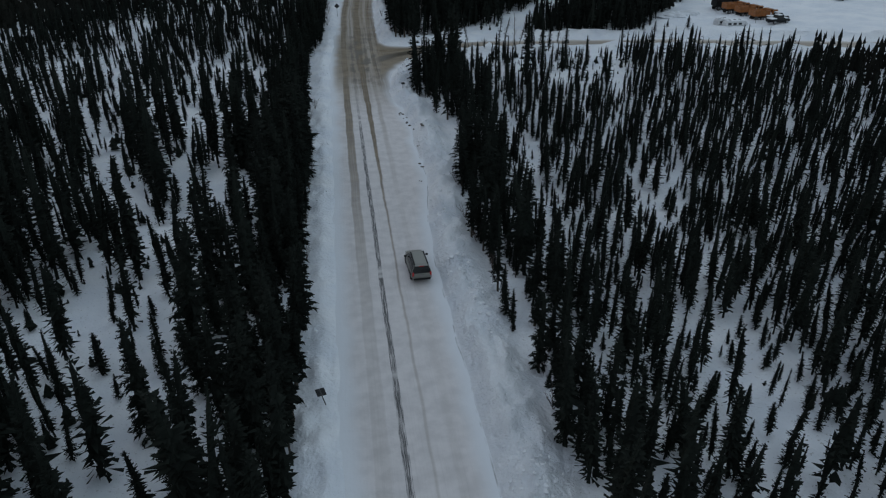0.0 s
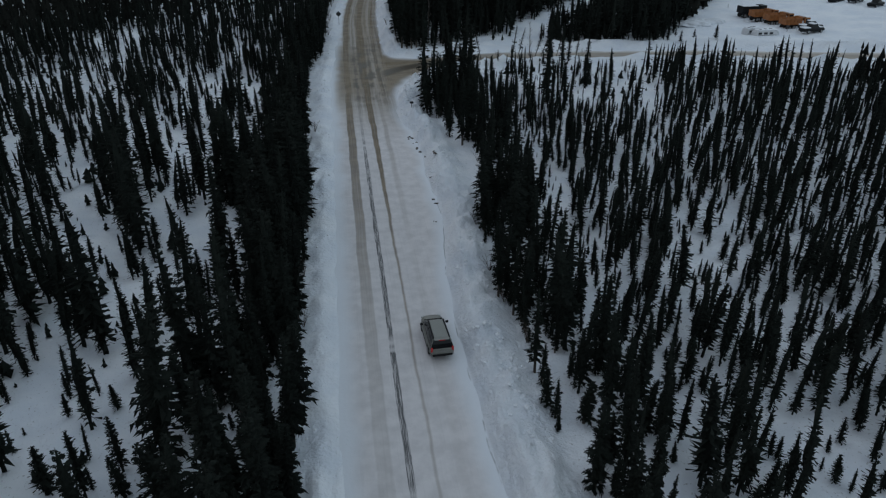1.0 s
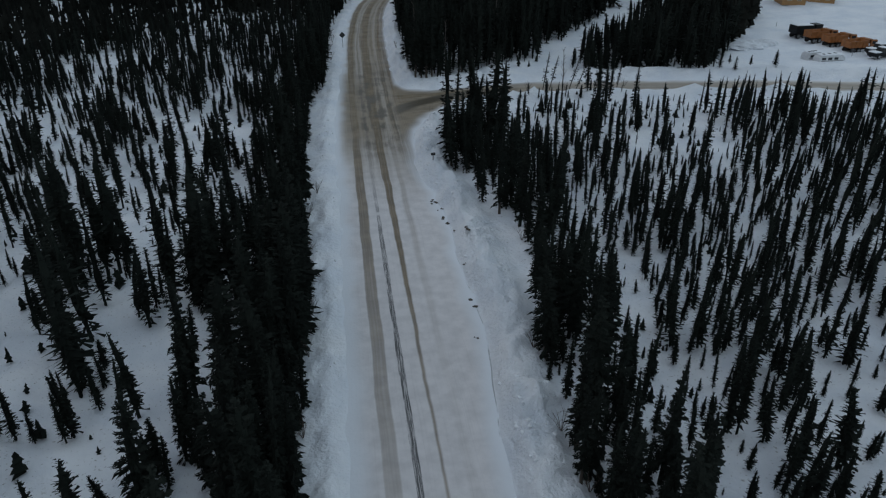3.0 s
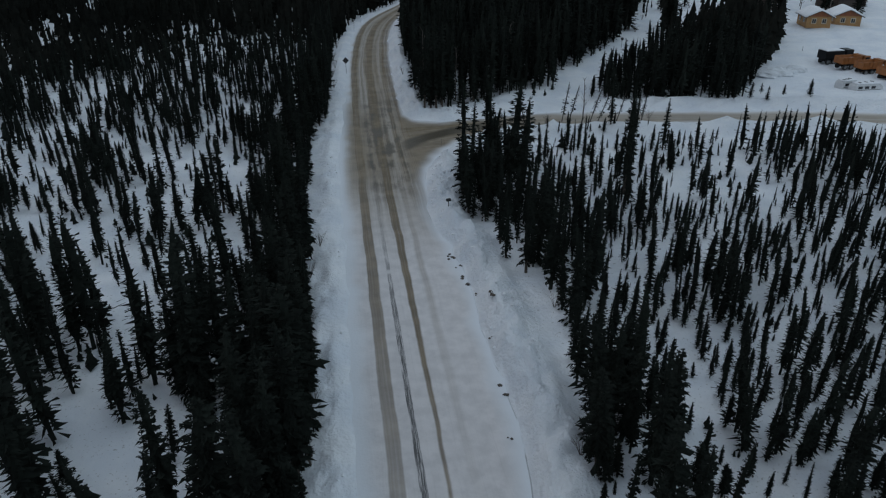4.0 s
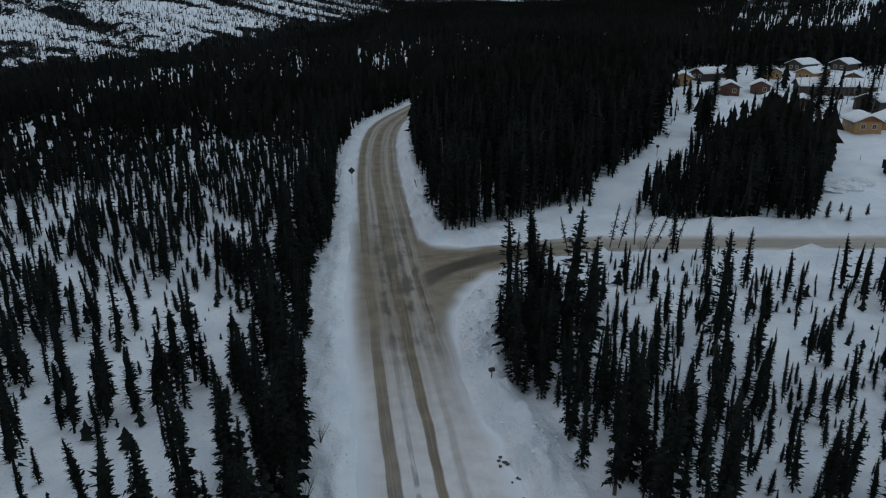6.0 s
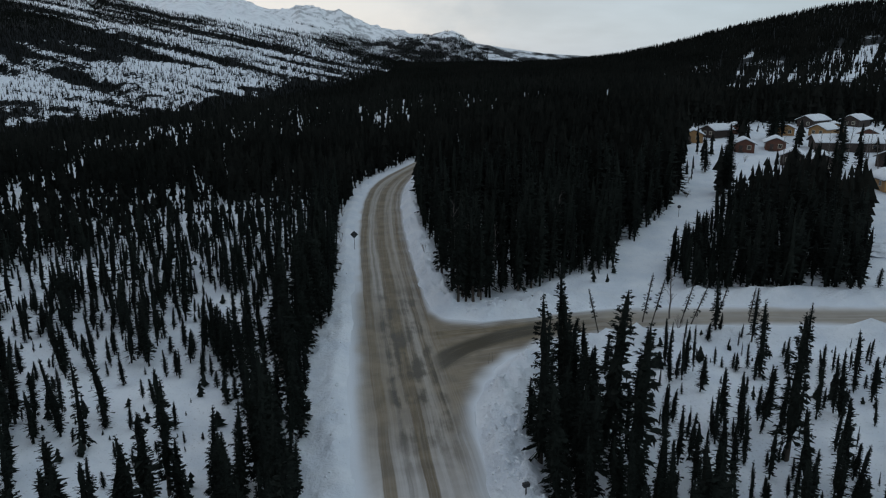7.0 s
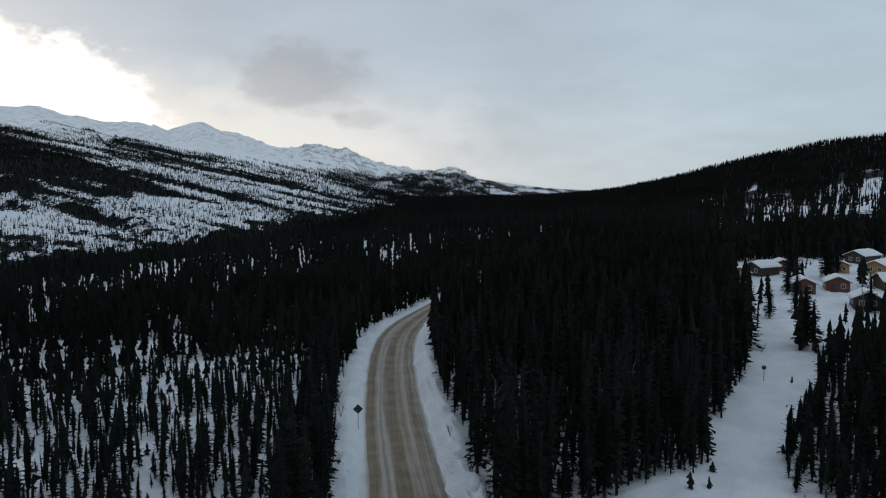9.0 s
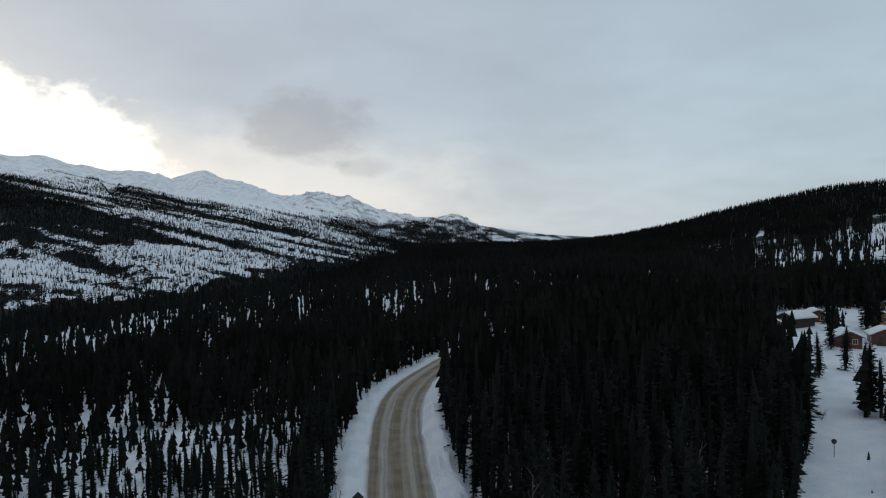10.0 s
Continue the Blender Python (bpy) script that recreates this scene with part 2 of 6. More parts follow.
    bare = n.math("MAXIMUM", bare, arc)
    colour = n.mix(n.math("MULTIPLY", bare, 0.92), colour, (0.056, 0.045, 0.028))
    # the bare joint along the middle, ragged and broken
    ragged = n.math("MULTIPLY", n.math("SUBTRACT", n.noise(p, 1.0, 3), 0.5), 0.11)
    gap = n.mapped(n.noise(n.vec(0.0, n.math("MULTIPLY", along, 0.22)), 1.0, 3), 0.33, 0.40)
    joint = n.math("MULTIPLY", band(n.math("ADD", lat, ragged), -1.75, n.mapped(hair, 0.3, 0.6, 0.08, 0.20), 0.06), n.math("MULTIPLY", gap, n.mapped(along, 62, 88, 1.0, 0.25)))
    strand = n.mapped(n.noise(n.vec(n.math("MULTIPLY", n.math("ADD", lat, ragged), 20.0), n.math("MULTIPLY", along, 0.5)), 1.0, 2), 0.40, 0.54, 0.30, 1.0)
    colour = n.mix(n.math("MULTIPLY", n.math("MULTIPLY", joint, strand), 0.9), colour, (0.055, 0.057, 0.060))
    lip = n.math("MULTIPLY", band(n.math("ADD", sd, n.math("MULTIPLY", wob, 0.2)), -0.12, 0.02, 0.06), n.math("MULTIPLY", n.mapped(n.noise(p, 0.22, 3), 0.52, 0.62), n.mapped(lat, 1.0, 2.0)))
    colour = n.mix(n.math("MULTIPLY", n.math("MULTIPLY", lip, 0.6), n.mapped(along, 50, 70, 1.0, 0.3)), colour, (0.14, 0.135, 0.13))
    n.link(n.bump(n.math("ADD", n.math("MULTIPLY", hair, 0.3), n.math("ADD", n.noise(p, 4.0, 3), n.math("MULTIPLY", streak, 0.6))), 0.35, 0.08), bsdf.inputs["Normal"])
    n.link(n.math("SUBTRACT", 0.75, n.math("MULTIPLY", bare, 0.3)), bsdf.inputs["Roughness"])
    return colour


def p_x(n, p):
    sep = n.add("ShaderNodeSeparateXYZ")
    n.link(p, sep.inputs[0])
    return sep.outputs[0]


def needle_look(n, bsdf):
    r = n.add("ShaderNodeNewGeometry").outputs["Random Per Island"]
    who = n.add("ShaderNodeObjectInfo").outputs["Random"]
    f = n.math("ADD", n.math("MULTIPLY", n.noise(n.position(), 0.35, 3), 0.5), n.math("ADD", n.math("MULTIPLY", r, 0.35), n.math("MULTIPLY", who, 0.15)))
    return n.mix(n.mapped(f, 0.25, 0.75), tuple(c * 0.7 for c in NEEDLE), (0.022, 0.027, 0.023))


def far_shaded_needle_look(n, bsdf):
    p = n.position()
    f = n.math("ADD", n.math("MULTIPLY", n.noise(p, 0.02, 3), 0.6), n.math("MULTIPLY", n.noise(p, 0.4, 2), 0.4))
    # darker than the near needles: shade inside the crowns is put into the colour
    return n.mix(n.mapped(f, 0.3, 0.7), tuple(c * 0.4 for c in NEEDLE), (0.021, 0.022, 0.019))


def bark_look(n, bsdf):
    p = n.local()
    f = n.noise(n.scaled(p, (9, 9, 1.5)), 1.0, 4)
    n.link(n.bump(f, 0.5, 0.03), bsdf.inputs["Normal"])
    return n.mix(n.mapped(f, 0.3, 0.7), (0.045, 0.038, 0.032), (0.12, 0.10, 0.085))


M_GROUND = material("snow_ground", ground_look, 0.75, spec=0.25)
M_ROAD = material("sanded_snow_road", road_look, 0.75, spec=0.25)
M_NEEDLE = material("spruce_needles", needle_look, 0.95, spec=0.02)
M_FAR = material("far_shaded_spruce_needles", far_shaded_needle_look, 0.95, spec=0.0)
M_BARK = material("spruce_bark", bark_look, 0.9, spec=0.15)
M_BIRCH = plain("pale_aspen_bark", (0.115, 0.10, 0.09), 0.85, vary=0.5, scale=4)
M_TWIG = plain("brown_twigs", (0.085, 0.062, 0.05), 0.85, vary=0.4)
M_SNOW = plain("loose_snow", (0.78, 0.80, 0.83), 0.75, vary=0.07, scale=1.2, spec=0.25, bump=0.5)
M_DEBRIS = plain("frozen_dirt_and_wood", (0.085, 0.07, 0.058), 0.85, vary=0.5, scale=6, bump=0.6)


# ---------------------------------------------------------------- plan of roads and land
def lattice(x, y, seed):
    h = (x.astype(np.int64) * 374761393 + y.astype(np.int64) * 668265263 + seed * 974634541) & 0xFFFFFFFF
    h = ((h ^ (h >> 13)) * 1274126177) & 0xFFFFFFFF
    return ((h ^ (h >> 16)) & 0xFFFF) / 65535.0


def vnoise(x, y, seed=0):
    """Smooth noise from 0 to 1 on a lattice of one metre."""
    xi, yi = np.floor(x), np.floor(y)
    u, v = x - xi, y - yi
    u, v = u * u * (3 - 2 * u), v * v * (3 - 2 * v)
    a, b = lattice(xi, yi, seed), lattice(xi + 1, yi, seed)
    c, d = lattice(xi, yi + 1, seed), lattice(xi + 1, yi + 1, seed)
    return (a * (1 - u) + b * u) * (1 - v) + (c * (1 - u) + d * u) * v


def fractal(x, y, octaves=4, seed=0):
    total, gain = 0.0, 0.5
    for k in range(octaves):
        total = total + gain * vnoise(x * 2**k, y * 2**k, seed + k)
        gain *= 0.5
    return total / (1 - 0.5**octaves)


def step(a, lo, hi):
    t = np.clip((np.asarray(a, float) - lo) / (hi - lo), 0, 1)
    return t * t * (3 - 2 * t)


def spline(points, count):
    """A smooth line through points in the plan."""
    p = np.array(points, float)
    p = np.vstack([2 * p[0] - p[1], p, 2 * p[-1] - p[-2]])
    out = []
    for k in range(1, len(p) - 2):
        a, b, c, d = p[k - 1 : k + 3]
        t = np.linspace(0, 1, count, endpoint=False)[:, None]
        out.append(0.5 * (2 * b + (c - a) * t + (2 * a - 5 * b + 4 * c - d) * t**2 + (3 * b - a - 3 * c + d) * t**3))
    return np.vstack([*out, p[-2:-1]])


MAIN = spline([(4.3, -400), (4.3, -100), (4.3, 40), (4.3, 100), (4.7, 128), (5.4, 150), (7.6, 174), (11.4, 189), (18, 199.5), (28, 207), (60, 220), (140, 240)], 24)
SIDE = spline([(-30, 105), (2, 107.6), (14, 108.6), (30, 108.0), (45, 104.7), (55, 101.9), (66, 99.0), (80, 94), (130, 78), (240, 50)], 24)
SPUR = spline([(31, 109), (39.4, 123.4), (49.8, 134.3), (61.6, 146), (71.6, 155.8), (85, 167), (110, 172), (160, 176)], 14)


def lateral(x, y, line):
    """Signed distance across a line (right is positive) and the way along it, as its y."""
    x, y = np.ravel(x), np.ravel(y)
    a, b = line[:-1], line[1:]
    d = b - a
    length = np.maximum((d**2).sum(1), 1e-9)
    out, way = np.empty(len(x)), np.empty(len(x))
    for s in range(0, len(x), 4000):
        px, py = x[s : s + 4000, None], y[s : s + 4000, None]
        t = np.clip(((px - a[:, 0]) * d[:, 0] + (py - a[:, 1]) * d[:, 1]) / length, 0, 1)
        ox, oy = px - a[:, 0] - t * d[:, 0], py - a[:, 1] - t * d[:, 1]
        q = ox**2 + oy**2
        k = q.argmin(1)
        row = np.arange(len(k))
        sign = np.sign(ox[row, k] * d[k, 1] - oy[row, k] * d[k, 0])
        out[s : s + 4000] = sign * np.sqrt(q[row, k])
        way[s : s + 4000] = a[k, 1] + t[row, k] * d[k, 1]
    return out, way


def road_field(x, y):
    """Distance to the edge of the ploughed surface (negative on it), and the road's own coordinates."""
    lat, along = lateral(x, y, MAIN)
    slat, _ = lateral(x, y, SIDE)
    yy = np.ravel(y)
    rag = (vnoise(np.ravel(x) * 0.5, yy * 0.5, 3) - 0.5) * (0.35 + 0.4 * step(along, 50, 70))
    left = 5.6 - 1.0 * step(along, 95, 140)
    right = 3.5 + 1.5 * step(along, 40, 58) - 1.2 * step(along, 72, 86)
    a = np.where(lat < 0, -lat - left, lat - right)
    b = np.abs(slat) - 2.9 + 40 * step(-lat, 0, 4)
    k = np.where(slat > 0, 17.5, 8.0)
    h = np.clip(0.5 + 0.5 * (b - a) / k, 0, 1)
    sd = b * (1 - h) + a * h - k * h * (1 - h) * (lat > -1)
    return sd + rag, lat, slat, along


RIDGE_AZ = [-75, -55, -37.5, -34.6, -32.7, -30.4, -27.4, -25.1, -23.2, -22.4, -18.6, -15.5, -13.9, -12.1, -9.1, -6.9, -3.5, -1.8, 0.6, 1.3, 2.7, 6.6, 10.2, 18, 30, 60]
RIDGE_Z = [430, 500, 541, 528, 482, 448, 449, 390, 430, 436, 361, 295, 279, 307, 260, 204, 177, 160, 143, 138, 118, 80, 52, 20, 60, 80]
HILL_AZ = [-20, 0, 9, 14, 17.5, 22, 26.5, 31, 33.8, 37.5, 50, 80]
HILL_Z = [0, 0, 3, 10, 20, 40, 67, 92, 108, 120, 135, 110]


def bearing(x, y):
    """Distance from the middle of the bench and the bearing from the valley's line, in degrees to the right."""
    return np.hypot(x, y - 80.0) + 1e-6, (np.degrees(np.arctan2(x, y - 80.0)) - HEADING + 180) % 360 - 180


def bench_edge(az):
    """How far the level bench reaches before it falls to the valley, by bearing."""
    return np.interp(az, [-75, -37.7, -25.3, -19.5, -13, -8.6, -3.7, 3.7], [195, 217, 277, 317, 475, 620, 760, 1500])


def base_land(x, y):
    """The land without ditches and banks: a bench above a valley, mountains and a wooded hill."""
    r, az = bearing(x, y)
    near = 0.03 * np.maximum(0, x - 12) * step(-x, -260, -90) + 0.042 * np.clip(y - 120, 0, 120) * step(x, 5, 40)
    depth = np.where(np.abs(az) < 70, r * np.cos(np.radians(np.clip(az, -70, 70))), r * 0.4)
    warp = (fractal(x / 700, y / 700, 4, 11) - 0.5) * 2
    ridge = np.interp(az, RIDGE_AZ, RIDGE_Z)
    q = np.interp(depth + 160 * warp * step(r, 900, 1500) * step(-r, -3200, -2600), [0, 700, 1000, 1600, 2500, 3500, 4400, 5200], [0, 0, 0.06, 0.30, 0.60, 1.0, 0.75, 0.4])
    q = q * (1 - 0.8 * step(az, -13, -3) * step(-depth, -2700, -1900))
    a = step(-az, -3, 14)
    over = r - bench_edge(az)
    dip = step(over, 10, 330) * step(-r, -1700, -700)
    hill = np.interp(az, HILL_AZ, HILL_Z) * np.interp(depth + 60 * warp, [0, 210, 500, 850, 1150, 1700, 2600], [0, 0.0, 0.12, 0.52, 1.0, 0.8, 0.3])
    gully = (1 - np.abs(2 * fractal(x / 420, y / 420, 5, 21) - 1)) - 0.7
    rough = step(r, 700, 2200) * (gully * (32 + 38 * step(az, -19, -13)) * step(ridge * q, 60, 320) * (1 - 0.75 * step(r, 3100, 3500)) + warp * 8)
    plain_far = 0.006 * np.clip(depth - 200, 0, 900) * step(az, -8, 8)
    return near + ridge * q * step(r, 500, 900) - 62 * a * dip - 2.5 * a * step(r, 110, 260) + hill + rough + plain_far


def site(x, y):
    """Where a spot of the plan lies on the ground, and how far it is lowered there."""
    x, y = np.asarray(x, float), np.asarray(y, float)
    px, py = np.clip(x, -500, 500), np.clip(y, -400, 520)
    nx = 2.82 + 0.8546 * px - 0.0352 * py + 0.00037 * px * py + 0.00002 * py**2
    ny = 3.48 + 0.0678 * px + 0.97445 * py + 0.00032 * px * py + 0.00048 * py**2
    # far off, the plan is laid out along the valley's line
    a, b = math.radians(HEADING), math.radians(VALLEY)
    across, ahead = 0.93 * (x * math.cos(a) - (y - 80) * math.sin(a)), 1.15 * (x * math.sin(a) + (y - 80) * math.cos(a))
    fx, fy = -0.7 + across * math.cos(b) + ahead * math.sin(b), 84 - across * math.sin(b) + ahead * math.cos(b)
    w = step(np.hypot(x, y - 80), 170, 420)
    return UNIT * (nx + (fx - nx) * w), UNIT * (ny + (fy - ny) * w), -3.0 * UNIT * w


def placed(x, y, z):
    """Points of the plan, set out on the ground."""
    gx, gy, dz = site(x, y)
    return np.stack([gx, gy, UNIT * z + dz], 1)


def land(x, y):
    """Height of the snow, with ploughed banks beside the roads."""
    x, y = np.ravel(np.asarray(x, float)), np.ravel(np.asarray(y, float))
    z = base_land(x, y)
    close = (np.abs(x) < 260) & (y > -300) & (y < 330)
    sd = np.full(len(x), 50.0)
    lat = np.full(len(x), 50.0)
    if close.any():
        sd[close], lat[close], _, _ = road_field(x[close], y[close])
    spur = np.full(len(x), 50.0)
    inner = close & (x > 20) & (x < 180) & (y > 90)
    if inner.any():
        spur[inner] = np.abs(lateral(x[inner], y[inner], SPUR)[0])
    drift = (fractal(x / 7, y / 7, 3, 31) - 0.5) * 1.5 + (vnoise(x / 2.4, y / 2.4, 35) - 0.5) * 0.4 + (vnoise(x / 1.1, y / 1.1, 36) - 0.5) * 0.16
    bank = 0.16 * step(sd, -0.1, 0.25) + step(sd, 0.1, 1.4) * (0.42 - 0.35 * step(sd, 1.8, 4.5))
    bank = np.where(lat < 0, 0.35 * bank - 0.15 * np.clip(sd, 0, 3), bank)
    bank *= 1.0 * (1 - 0.85 * step(-spur, -5, -2.5) * (x > 22))
    lumps = (vnoise(x / 0.9, y / 0.9, 41) * (0.4 + vnoise(x / 0.45, y / 0.45, 42))) * 1.1 * step(sd, 0.3, 1.2) * step(-sd, -4.5, -2.2)
    smooth = step(sd, 1.5, 7) * (0.25 + 0.75 * step(spur, 3, 7))
    z = z + bank + lumps * np.where(spur < 6, 0.2, 1) * np.where(lat < 0, 0.45, 1) + drift * smooth - 0.28 * step(-sd, 0.0, 0.7)
    return z


def mesh_from(name, verts, faces, mat, smooth=False):
    """A mesh from arrays; faces all with the same number of corners."""
    me = bpy.data.meshes.new(name)
    faces = np.asarray(faces)
    me.vertices.add(len(verts))
    me.vertices.foreach_set("co", np.asarray(verts, np.float32).ravel())
    me.loops.add(faces.size)
    me.loops.foreach_set("vertex_index", faces.astype(np.int32).ravel())
    me.polygons.add(len(faces))
    me.polygons.foreach_set("loop_start", np.arange(0, faces.size, faces.shape[1], dtype=np.int32))
    me.update(calc_edges=True)
    me.polygons.foreach_set("use_smooth", np.full(len(faces), smooth))
    me.materials.append(mat)
    return me


def give(me, name, values):
    me.attributes.new(name, "FLOAT", "POINT").data.foreach_set("value", np.asarray(values, np.float32).ravel())


def spread(lo, hi, fine, far, grow=1.07):
    """Grid lines: even from lo to hi, then ever wider to +-far."""
    mid = np.arange(lo, hi, fine)
    out, s = [], fine
    while sum(out) < far:
        s *= grow
        out.append(min(s, 130.0))
    w = np.cumsum(out)
    return np.concatenate([(lo - w)[::-1], mid, mid[-1] + w])


def sight(x, y, z):
    """Bearing from the valley's line and height over the bench, both in degrees, as they lie on the ground."""
    r, az = bearing(x, y)
    near = np.radians(np.clip(az, -75, 75))
    side = np.degrees(np.arctan(0.81 * np.tan(near)))
    return side, np.degrees(np.arctan2((z - 28.0) * np.cos(np.radians(side)), 1.15 * r * np.cos(near)))


def bare_strips(x, y):
    """1 where the wood on the hillside is broken by strips of snow that run downhill, 0 elsewhere."""
    r, az = bearing(x, y)
    depth = r * np.cos(np.radians(np.clip(az, -75, 75)))
    strip = step(fractal(az / 0.42, depth / 1400, 2, 97) + 0.12 * (vnoise(az / 0.5, depth / 60, 99) - 0.5), 0.548, 0.60) * step(vnoise(az / 3, depth / 700, 98), 0.1, 0.35)
    return strip * (0.35 * step(az, 8, 12) + 0.65 * step(az, 22, 30)) * step(depth, 250, 330) * step(-depth, -830, -640 - 60 * step(az, 25, 33))


def wood_cover(x, y, z):
    """How much scrub and wood the far land carries, 0 to 1."""
    r, az = bearing(x, y)
    side, up = sight(x, y, z)
    # streaks of trees run aslant down the slopes
    lean = up + 0.23 * side
    wave = fractal(side / 4.0 + 3, up / 1.5, 3, 53) - 0.5
    streak = fractal(side / 13 + 7, lean / 0.26 + 1.6 * wave, 4, 51) - 0.5
    thin = fractal(side / 4.0, lean / 0.085 + 3 + wave, 3, 57) - 0.5
    slope = 0.44 + (1.05 + 0.6 * step(up, -0.8, 0.4)) * streak + 1.35 * thin
    # towards the pass the slopes are broken and rocky
    broken = 0.50 + 1.3 * (fractal(side / 0.8, up / 0.22 + 0.5 * side, 4, 59) - 0.5) + 0.9 * streak
    slope = slope + (broken - slope) * step(side, -9, -4)
    # the great dark stand on the shoulder, and the one in the gully below it
    centre, half = 2.5 - 0.2 * (side + 32), np.clip(2.1 - 0.165 * (side + 32), 0.25, 2.4)
    slope = slope + 0.72 * np.exp(-((((up + 0.8 * wave) - centre) / half) ** 4)) * step(-side, 18, 22)
    slope = slope + 0.55 * np.exp(-(((up + 1.35 + 0.45 * (side + 26.3) + 0.4 * wave) / 0.34) ** 2) - ((side + 26.0) / 2.2) ** 4)
    # the belt along the foot of the bare snow
    slope = slope + 0.42 * np.exp(-(((lean + 1.35 + 0.9 * wave) / 0.24) ** 2)) * step(side, -31.5, -29) * step(-side, 8, 11)
    slope = slope - 0.16 * np.exp(-(((up + 2.7 + 0.1 * (side + 20)) / 1.4) ** 2)) * step(-side, 13, 18)
    slope = slope + 0.10 * step(side, -12, -7)
    foot = np.interp(side, [-32, -23, -20, -16, -10.6, -3.8, 3], [-4.7, -4.3, -3.6, -2.5, -1.6, -1.1, -0.2])
    slope = slope + 1.2 * step(foot + 1.4 * streak + 0.8 * thin - up, -0.25, 0.35)
    line = np.interp(side, [-32, -25, -16, -10, -4, 1, 8], [5.3, 4.4, 3.0, 2.1, 1.8, 1.9, 0.9])
    slope = slope - 1.0 * step(up + 1.2 * streak, line - 0.6, line + 0.4)
    slope = slope + 0.04 * np.exp(-(((side + 0.8) / 2.6) ** 4) - ((up - 0.7) / 1.1) ** 4)
    west = np.where(r > 1900, step(-az, -16, -12), step(r - bench_edge(az), 60, 200) * step(-az + 4 * streak, -12, -4))
    dense = 0.95 - 0.85 * bare_strips(x, y) - 0.5 * step(vnoise(x / 30, y / 60, 55), 0.78, 0.9)
    dense = np.where(r > 2000, 0.8, dense)
    return np.clip(dense * (1 - west) + slope * west, 0, 1) * step(r, 300, 520)


def sunk(x, y):
    """How far the coarse sheet lies under the finer mountain mesh."""
    r, az = bearing(x, y)
    depth = r * np.cos(np.radians(np.clip(az, -75, 75)))
    return 45.0 * step(depth, 640, 800) * step(az, -58, -54) * step(-az, -16, -13) * step(-depth, -4350, -4200)


def dome(az, depth):
    """Height of the pointed rocky hill before the pass."""
    rag = fractal(az / 0.7, depth / 260, 4, 89) - 0.5
    crest = 138 - 8.5 * np.clip(1.5 - az, 0, None) ** 0.95 - 24 * np.clip(az - 1.5, 0, None) ** 1.05
    return crest + 22 * rag * step(np.abs(az - 1.5) + np.abs(depth - 2400) / 300, 0.1, 0.8) - 0.17 * np.abs(depth - 2400)



def mountain_land(x, y):
    """Height of the far land, with gullies and ribs that run down from the crests."""
    r, az = bearing(x, y)
    far = r * np.cos(np.radians(np.clip(az, -75, 75)))
    z = base_land(x, y)
    bent = az + 1.6 * (fractal(x / 500, y / 500, 3, 84) - 0.5)
    rib = (1 - np.abs(2 * fractal(bent / 2.3, far / 1500, 4, 81) - 1)) - 0.72
    crag = (1 - np.abs(2 * fractal(x / 210, y / 210, 4, 83) - 1)) - 0.72
    rough = 0.12 + 0.88 * step(az, -19, -13)
    top = 1 - 0.6 * step(far, 3250, 3480)
    z = z + step(z, 70, 260) * top * (rib * 75 + rough * (crag * 55 + (fractal(x / 60, y / 60, 3, 86) - 0.5) * 26))
    return np.maximum(z, dome(az, far))


def build_mountains():
    lines = np.concatenate([np.arange(-57.5, -41, 0.6), np.arange(-41, 12, 0.15), np.arange(12, 16.6, 0.4)])
    az, depth = np.meshgrid(lines, np.concatenate([np.arange(600, 1500, 20), np.arange(1500, 3300, 24), np.arange(3300, 3760, 19), np.arange(3760, 4400, 90)]))
    a = np.radians(az.ravel() + HEADING)
    r = depth.ravel() / np.cos(np.radians(az.ravel()))
    x, y = r * np.sin(a), 80 + r * np.cos(a)
    z = mountain_land(x, y)
    rough = 0.35 + 0.65 * step(az.ravel(), -19, -13)
    rim = step(depth.ravel(), 600, 700) * step(az.ravel(), -57.5, -55.5) * step(-az.ravel(), -16.5, -14.5) * step(-depth.ravel(), -4400, -4250)
    z = z - 40 * (1 - rim)
    ny, nx = az.shape
    k = (np.arange(ny - 1)[:, None] * nx + np.arange(nx - 1)).ravel()
    me = mesh_from("mountain_range", placed(x, y, z), np.stack([k, k + 1, k + nx + 1, k + nx], 1), M_GROUND, True)
    give(me, "cover", wood_cover(x, y, z))
    give(me, "rock", np.maximum(step(z, 90, 240) * (0.30 + 0.70 * rough), step(z, 25, 90) * step(az.ravel(), -15, -8)) + 0.7 * np.exp(-(((az.ravel() - 1.6) / 2.4) ** 4)) * step(-depth.ravel(), -2700, -2500))
    give(me, "bank", np.zeros(len(x)))
    give(me, "litter", np.zeros(len(x)))
    return tagged(new("mountain_range", me), "snowy mountain range with rocky crests and streaks of woods", "mountains", kind="structure")


